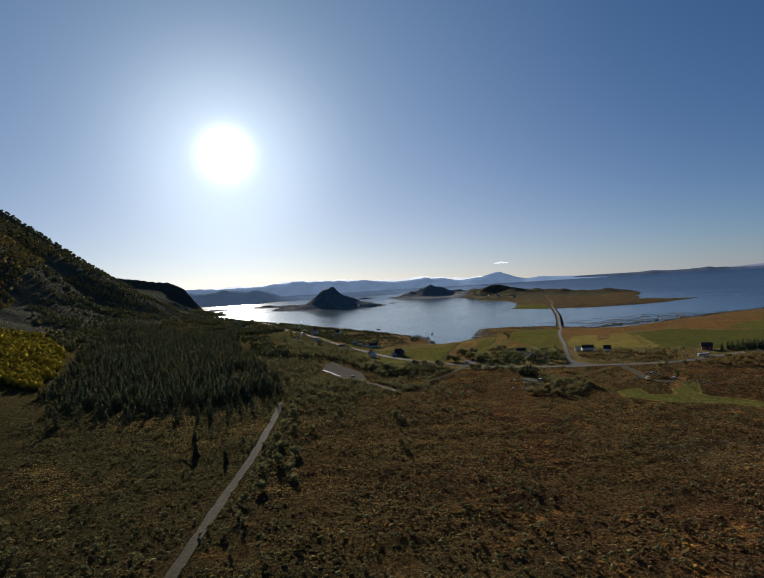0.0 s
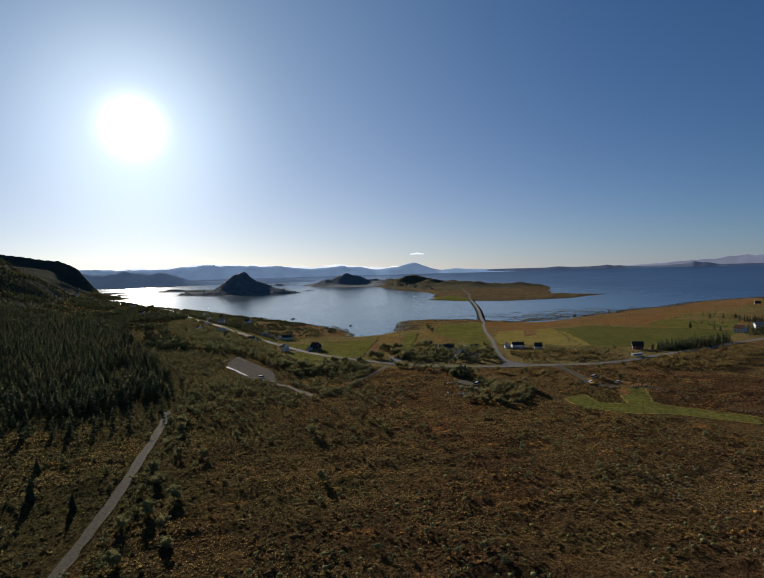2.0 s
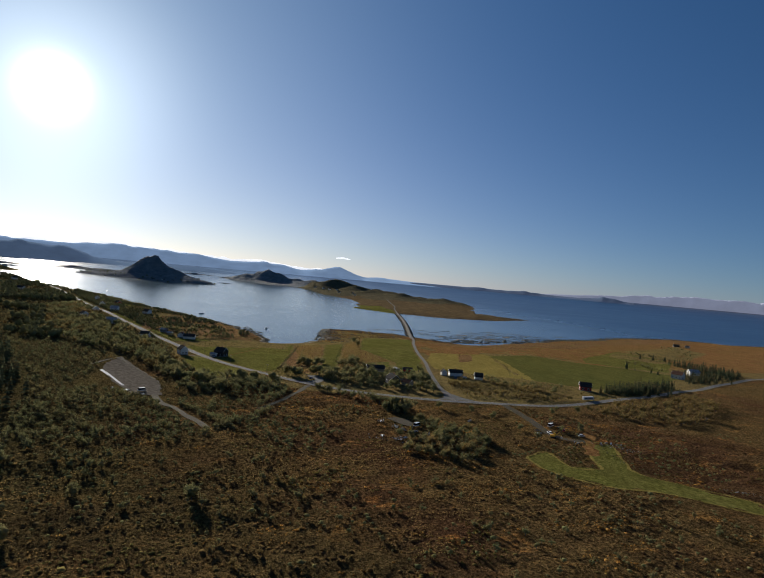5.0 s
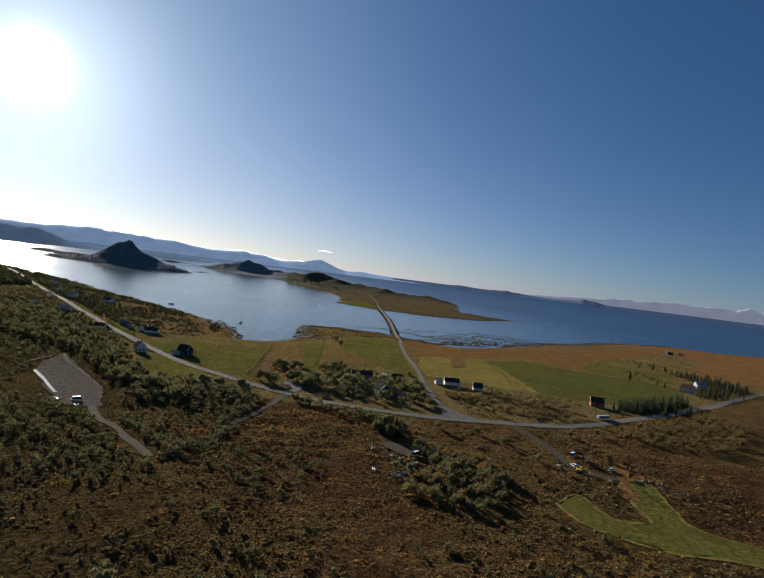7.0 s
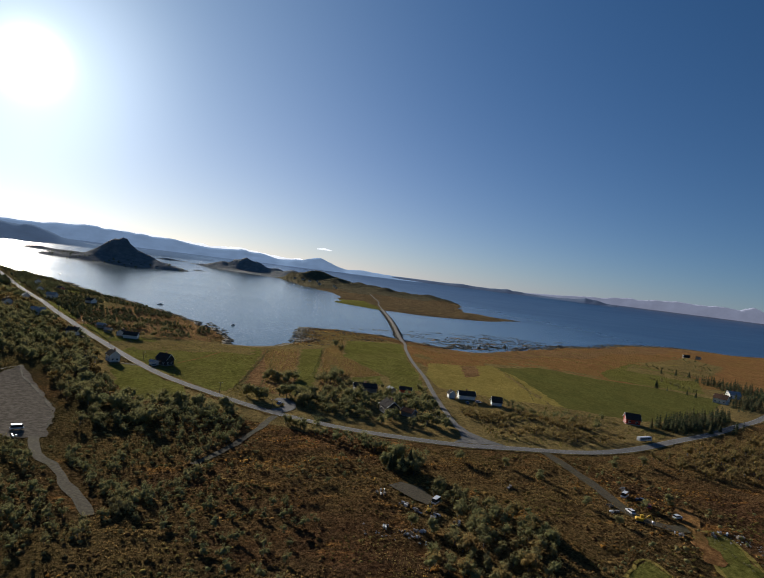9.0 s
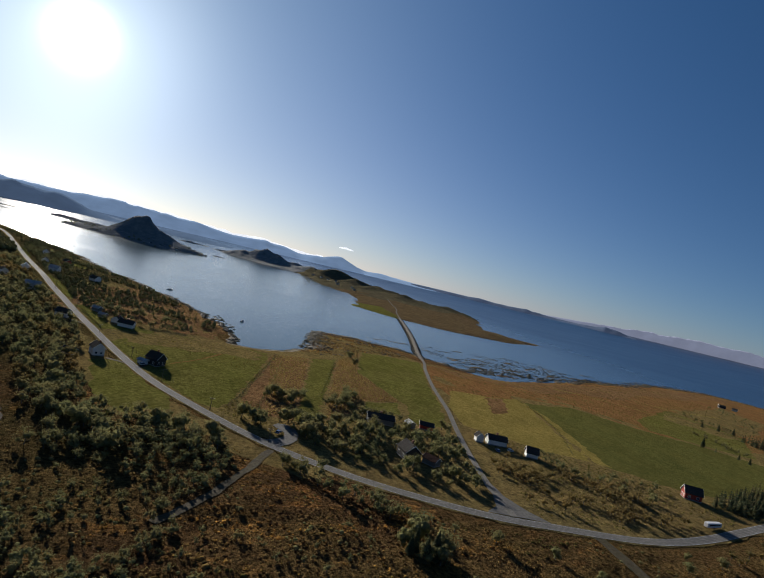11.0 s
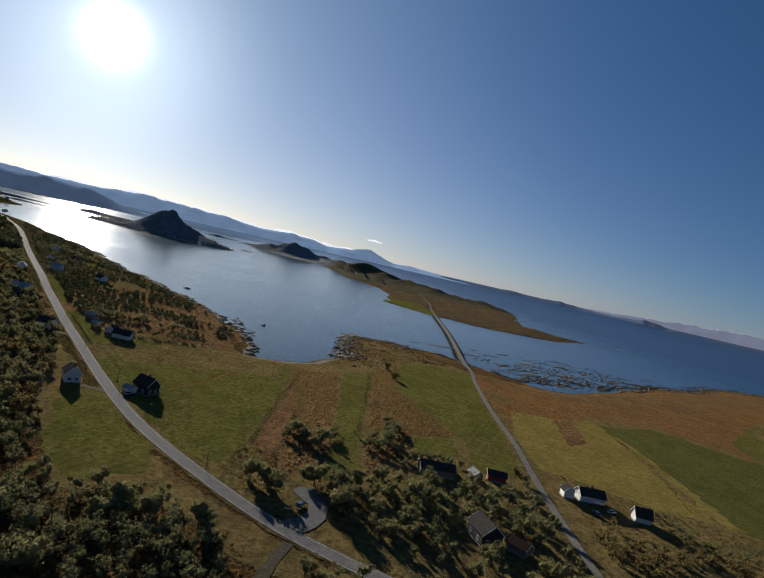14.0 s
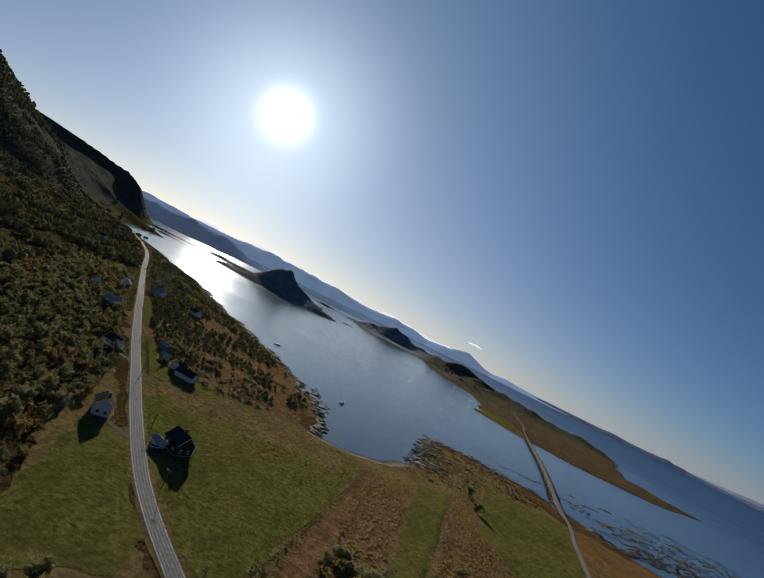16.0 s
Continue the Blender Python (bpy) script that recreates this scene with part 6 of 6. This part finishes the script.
for bank_points in ([(-50, 506), (-44, 486), (-33, 462), (-21, 432), (-18, 414)], [(-63, 480), (-56, 498), (-50, 508)]):
    line_ = smooth_line(bank_points, 2.0)
    ribbon("gravel_bank", line_, 1.0, GRAVEL, 0.32, "pale gravel bank round the storage lot", "gravel bank", ragged=0.4, cols=3)


# ---- stones and shore ----
def stone(seed, flat=0.5):
    r = np.random.RandomState(seed)
    v = ICO_V * r.uniform(0.7, 1.25, (len(ICO_V), 1)) * np.array([1.0, r.uniform(0.55, 0.9), flat])
    return [(v, np.array(ICO_F))]


SLABS, BLOCKS = [stone(s, 0.28) for s in range(5)], [stone(s, 0.6) for s in range(5, 9)]


def near_coast(a, b, n, spread, seed):
    """Places along a stretch of the coast."""
    line = np.array(COAST_FINE)
    i0 = int(np.argmin(np.hypot(line[:, 0] - a[0], line[:, 1] - a[1])))
    i1 = int(np.argmin(np.hypot(line[:, 0] - b[0], line[:, 1] - b[1])))
    r = np.random.RandomState(seed)
    u = r.uniform(min(i0, i1), max(i0, i1), n)
    k = u.astype(int)
    p = line[k] + (line[np.minimum(k + 1, len(line) - 1)] - line[k]) * (u - k)[:, None]
    return p + r.normal(0, spread, (n, 2))


xy = np.concatenate([near_coast((-246, 1235), (57, 640), 1100, 1.8, 81), near_coast((119, 690), (300, 740), 900, 3.0, 82), near_coast((300, 740), (960, 940), 1700, 8.0, 83),
                     places([(108, 676), (132, 660), (150, 690), (190, 770), (188, 806), (146, 806), (122, 745)], 3.4, 84, mask=lambda x, y: (crag(x, y, 9) > -0.2) & (edge_gap(x, y, COAST_FINE) < 14)),
                     places([(40, 760), (46, 710), (58, 690), (58, 725), (44, 775)], 3.2, 85)])
scatter("shore_rocks", SLABS, xy, sizes(len(xy), 0.6, 3.4, 81), [SHORE_STONE], "dark seaweed-covered rocks along the shore", "rocks", seed=81, squash=(0.8, 1.6), height=lambda x, y: np.maximum(land_height(x, y), -0.25))
xy = places([(250, 770), (262, 728), (300, 688), (345, 706), (420, 752), (520, 812), (560, 850), (480, 860), (380, 840), (300, 800)], 4.4, 86, mask=lambda x, y: np.sin((y - 0.35 * x) / 5.5 + 1.5 * np.sin(x / 19)) > -0.1)
scatter("tidal_rocks", SLABS, xy, sizes(len(xy), 0.5, 2.2, 86), [SHORE_STONE], "low dark skerries on the tidal flat", "rocks", seed=86, squash=(0.9, 2.2), height=lambda x, y: np.full(np.shape(x), -0.2))
ends = np.array([p for p in SIDE if 712 < p[1] < 1185])
r_c = np.random.RandomState(87)
k = r_c.randint(0, len(ends), 1100)
xy = ends[k] + np.stack([r_c.choice([-1, 1], 1100) * r_c.uniform(1.7, 4.4, 1100), r_c.normal(0, 2.5, 1100)], 1)
scatter("causeway_stones", BLOCKS, xy, sizes(len(xy), 0.5, 1.5, 87), [SHORE_STONE], "rough stone facing of the causeway", "stones", seed=87,
        height=lambda x, y: np.interp(edge_gap(x, y, [tuple(p) for p in ends], False), [1.5, 5.5], [1.9, -0.2]))
# the causeway's body under its road
bank_rows = []
tan = np.gradient(ends, axis=0)
tan /= np.linalg.norm(tan, axis=1, keepdims=True)
nor = np.stack([tan[:, 1], -tan[:, 0]], 1)
for off, zz in ((-5.4, -2.5), (-2.0, 2.3), (2.0, 2.3), (5.4, -2.5)):
    bank_rows.append(np.column_stack([ends + nor * off, np.full(len(ends), zz)]))
n_e = len(ends)
ii = (np.arange(3)[:, None] * n_e + np.arange(n_e - 1)[None]).ravel()
tagged(mesh_object("causeway", np.concatenate(bank_rows), np.stack([ii, ii + n_e, ii + n_e + 1, ii + 1], 1), SHORE_STONE), "low stone causeway across the sound", "causeway", kind="structure")
xy = np.concatenate([along([(172, 322), (182, 315), (192, 308)], 0.9, 1.0, 88), along([(190, 268), (215, 252), (240, 240)], 0.7, 1.0, 89), places([(98, 176), (135, 172), (148, 196), (120, 214), (98, 202)], 1.5, 90, thin=0.6, mask=lambda x, y: crag(x, y, 6) > -0.1),
                     along([(71, 331), (79, 326), (84, 323)], 0.7, 1.6, 91), along([(178, 318), (184, 312), (180, 306)], 0.6, 1.0, 92)])
scatter("field_stones", BLOCKS, xy, sizes(len(xy), 0.12, 0.55, 88), [FIELD_STONE], "pale clearance stones heaped at the field edge", "stones", seed=88)


PROMONTORY = [(104, 660), (128, 652), (146, 664), (164, 700), (196, 704), (216, 712), (204, 770), (190, 796), (150, 796), (126, 740), (114, 690)]
xy = places(PROMONTORY, 2.6, 186, keep_road=False, mask=lambda x, y: crag(x, y, 8) > -0.35)
scatter("rough_grass", TUFT, xy, sizes(len(xy), 0.4, 1.1, 186), [SHRUB], "rusty coarse grass among the promontory rocks", "rough grass", seed=186, squash=(1.2, 2.6))
xy = places(PROMONTORY, 4.2, 187, keep_road=False, mask=lambda x, y: crag(x, y, 11) + 0.5 * crag(x, y, 5) > 0.25)
scatter("promontory_rocks", SLABS + BLOCKS, xy, sizes(len(xy), 0.5, 2.2, 187), [SHORE_STONE], "dark weathered rocks on the promontory", "rocks", seed=187, squash=(0.8, 1.7))
xy = places(PROMONTORY, 5.5, 188, keep_road=False, mask=lambda x, y: crag(x, y, 13) > 0.3)
scatter("promontory_scrub", BUSH, xy, sizes(len(xy), 0.8, 2.2, 188), [BARK, GOLD], "low rusty scrub on the promontory", "scrub", seed=188)
WRACK = [(200, 800), (236, 772), (256, 735), (300, 700), (340, 715), (420, 765), (520, 822), (600, 870), (560, 900), (430, 900), (330, 868), (262, 850), (214, 846)]
xy = places(WRACK, 3.0, 189, keep_road=False, mask=lambda x, y: hummock(x + 0.6 * y, y * 2.2 - 0.5 * x, 26) + 0.6 * hummock(x, y * 2.0, 9) > 0.08)
scatter("seaweed_beds", SLABS, xy, sizes(len(xy), 0.35, 1.5, 189), [SHORE_STONE], "dark seaweed beds awash in the shallow water", "seaweed", seed=189, squash=(1.4, 3.4), height=lambda x, y: np.full(np.shape(x), -0.16))


# ---- single trees ----
def tree(seed, wood, leaf, bark, name, label):
    """A tree one metre high, kept as the pattern for its copies."""
    t = new(name)
    for nm, (v, f), mt in (("trunk", wood, bark), ("crown", leaf[0], leaf[1])):
        mesh_object(nm, v, f, mt, smooth=False, parent=t)
    return tagged(t, label, "tree")


def plant(pattern, spots, lo, hi, seed, group):
    r = np.random.RandomState(seed)
    for i, (x, y) in enumerate(spots):
        s = r.uniform(lo, hi)
        z = float(land_height(np.array([x + 0.0]), np.array([y + 0.0]))[0])
        p = pattern[i % len(pattern)]
        m = pose(x, y, z, 0, 0, r.uniform(0, 360)) @ Matrix.Diagonal((s * r.uniform(0.9, 1.2), s * r.uniform(0.9, 1.2), s, 1))
        ob = p if "placed" not in p else copy_thing(p, Matrix.Identity(4))
        p["placed"] = 1
        ob.matrix_basis = m
        ob["group"] = group


ROUND = []
for s_ in (21, 22, 23, 24):
    w_, l_ = leafy(s_, 170, 0.075, 0.46, lobes=11, low=0.08, core=0.8)
    ROUND.append(tree(s_, w_, (l_, LEAF), BARK, "tree", "round-crowned leafy tree turning olive and brown"))
GOLDEN = []
for s_ in (25, 26):
    w_, l_ = leafy(s_, 150, 0.08, 0.44, lobes=9, low=0.08, core=0.75)
    GOLDEN.append(tree(s_, w_, (l_, GOLD), BARK, "tree", "yellowing leafy tree on the moor"))
FIRS = []
for s_ in (27, 28):
    w_, l_ = spruce(s_, 13, 9)
    FIRS.append(tree(s_, w_, (l_, NEEDLE), BARK_DARK, "spruce", "dark green spruce standing on its own"))
plant(ROUND, [(66, 501), (72, 499), (77, 496), (69, 507), (113, 537), (111, 528), (105, 506), (106, 498), (108, 516), (142, 630), (145, 660), (53, 466), (60, 460), (57, 463), (72, 466), (77, 452), (89, 441),
              (96, 446), (85, 468), (93, 472), (102, 462), (83, 459), (88, 452), (0, 433), (12, 418), (23, 441), (30, 439), (36, 437), (16, 452), (41, 438), (-6, 444), (8, 430), (-24, 500), (-20, 486), (-17, 472),
              (-27, 512), (-12, 456), (19, 436), (94, 367), (91, 375), (101, 371), (96, 378), (98, 366)], 4.5, 7.5, 91, "garden trees")
plant(ROUND, [(101, 354), (106, 346), (99, 336), (105, 338), (84, 333), (88, 329), (138, 374), (143, 360), (122, 380), (146, 364), (148, 342), (149, 329), (168, 338), (181, 341), (186, 372), (80, 399), (68, 419), (66, 423),
              (206, 377), (195, 381), (225, 427), (214, 433), (204, 440), (232, 436)], 2.4, 4.4, 92, "moor trees")
plant(ROUND, [(-46, 228), (-43, 205), (-38, 214), (-37, 196), (-48, 199), (-49, 222), (-45, 254), (-36, 252), (-28, 280), (4, 219), (3, 272), (-50, 240), (-52, 270), (-51, 288), (-54, 305), (-44, 180), (-34, 186), (-47, 170)], 3.2, 5.2, 95, "trees along the track")
plant(GOLDEN, [(82, 314), (87, 309), (103, 330), (117, 335), (116, 326), (103, 308), (94, 305), (93, 318), (120, 321), (110, 315), (240, 364), (262, 360), (276, 368), (296, 388)], 3.0, 5.0, 93, "yellowing trees")
plant(FIRS, [(94, 367), (91, 370), (97, 368), (93, 372), (-66, 216), (-81, 225), (-90, 250), (392, 551), (392, 540), (401, 529), (400, 520), (482, 632), (504, 618), (494, 625), (265, 431), (272, 428), (280, 424), (289, 428), (312, 428), (300, 424),
             (505, 591), (518, 581), (450, 487), (430, 501)], 3.5, 8.0, 94, "single spruces")


# ---- fences, boats and clutter ----
def fence(points, gap, label):
    """Wooden posts with two wires."""
    f = new("fence")
    line = smooth_line(points, gap)
    for i, (x, y) in enumerate(line):
        z = float(land_height(np.array([x]), np.array([y]))[0])
        bm = boxed((x - 0.06, x + 0.06, y - 0.06, y + 0.06, z - 0.3, z + 1.15))
        part("post", bm, POLE_WOOD, f)
    for h in (0.6, 1.05):
        bm = bmesh.new()
        prev = None
        for x, y in line:
            z = float(land_height(np.array([x]), np.array([y]))[0]) + h
            ring = [bm.verts.new((x, y, z + 0.012)), bm.verts.new((x + 0.01, y, z - 0.01)), bm.verts.new((x - 0.01, y, z - 0.01))]
            if prev:
                for k in range(3):
                    bm.faces.new((prev[k], prev[(k + 1) % 3], ring[(k + 1) % 3], ring[k]))
            prev = ring
        part("wire", bm, RUBBER, f)
    return tagged(f, label, "fence")


fence([(24, 505), (10, 537), (-6, 568), (-20, 596)], 5.0, "post and wire fence between road and pasture")
fence([(48, 480), (58, 512), (70, 560), (82, 616)], 5.0, "post and wire fence along the pasture ditch")


def boat(x, y, turn, long, label):
    b = new("boat")
    b.matrix_world = pose(x, y, 0.0, 0, 0, turn)
    bm = bmesh.new()
    rows = []
    for u, w, sheer in ((-1, 0.75, 0.0), (-0.5, 0.95, 0.0), (0.1, 0.95, 0.05), (0.65, 0.6, 0.18), (1.0, 0.05, 0.35)):
        xx, ww = u * long / 2, w * long * 0.17
        rows.append([bm.verts.new(p) for p in ((xx, -ww, 0.75 + sheer), (xx, -ww * 0.8, 0.1), (xx, 0, -0.25), (xx, ww * 0.8, 0.1), (xx, ww, 0.75 + sheer), (xx, ww * 0.85, 0.72 + sheer), (xx, -ww * 0.85, 0.72 + sheer))])
    for p, q in zip(rows, rows[1:]):
        for k in range(7):
            bm.faces.new((p[k], p[(k + 1) % 7], q[(k + 1) % 7], q[k]))
    bm.faces.new(rows[0])
    bm.faces.new(rows[-1][::-1])
    bmesh.ops.recalc_face_normals(bm, faces=bm.faces[:])
    part("hull", bm, PAINTS["white"], b)
    part("cabin", boxed((-long * 0.12, long * 0.16, -long * 0.09, long * 0.09, 0.7, 1.5), bevel=0.08), TARP, b)
    return tagged(b, label, "boat")


boat(66, 764, 60, 6.5, "small white boat moored in the bay")
boat(-10, 905, 20, 7, "white motor boat moored off the shore")
boat(-190, 1260, 100, 8, "white fishing boat lying in the bay")

r_s = np.random.RandomState(5)
for i, (x, y) in enumerate([(176, 320), (181, 321), (184, 318), (155, 337), (157, 341), (172, 352), (165, 322), (89, 340), (86, 344), (93, 337), (80, 329), (77, 332), (81, 350), (83, 353), (96, 331), (82, 327), (85, 329), (92, 336), (128, 356), (-33, 409), (-40, 412), (-25, 401)]):
    p = empty("scrap_heap", x, y, r_s.uniform(0, 180), lift=0.05)
    for k in range(5):
        a, b, h = r_s.uniform(0.4, 1.5), r_s.uniform(0.2, 0.7), r_s.uniform(0.15, 0.8)
        ox, oy = r_s.uniform(-1.2, 1.2, 2)
        part("piece", boxed((ox - a / 2, ox + a / 2, oy - b / 2, oy + b / 2, 0.0, h), bevel=0.03), [TARP, GREYWOOD, STEEL, DARKWOOD, POLE_WOOD, GREYWOOD][r_s.randint(6)], p)
    tagged(p, "loose heap of planks, sheets and scrap on gravel", "scrap heap", "yard clutter")


def rock(x, y, size, seed):
    bm = bmesh.new()
    bmesh.ops.create_icosphere(bm, subdivisions=2, radius=1.0)
    r = np.random.RandomState(seed)
    k = r.uniform(0.5, 2, 6)
    for v in bm.verts:
        c = v.co
        d = 1 + 0.22 * math.sin(c.x * 3 * k[0] + k[1]) * math.sin(c.y * 3 * k[2] + k[3]) + 0.1 * math.sin(c.z * 7 + k[4] * 5)
        v.co = Vector((c.x * d * size, c.y * d * size * 0.7, c.z * d * size * 0.4))
    ob = part("boulder", bm, SHORE_STONE, None)
    ob.matrix_world = pose(x, y, max(float(land_height(np.array([x + 0.0]), np.array([y + 0.0]))[0]), 0.0), 0, 0, r.uniform(0, 360))
    return tagged(ob, "pale weathered boulder at the tide line", "boulder", "shore boulders")


for i, (x, y, sz) in enumerate([(384, 772, 3.0), (402, 764, 3.5), (408, 752, 4.0), (420, 768, 2.5), (470, 800, 3.0), (520, 822, 3.2), (395, 758, 2.4), (440, 776, 2.6), (600, 866, 3.0), (121, 722, 2.6), (150, 782, 3.0), (178, 784, 2.5), (137, 690, 2.2),
                                (52, 690, 3.0), (48, 712, 3.2), (40, 742, 2.6), (56, 672, 2.6), (30, 766, 2.4), (130, 742, 2.4), (196, 786, 2.2)]):
    rock(x, y, sz, i)
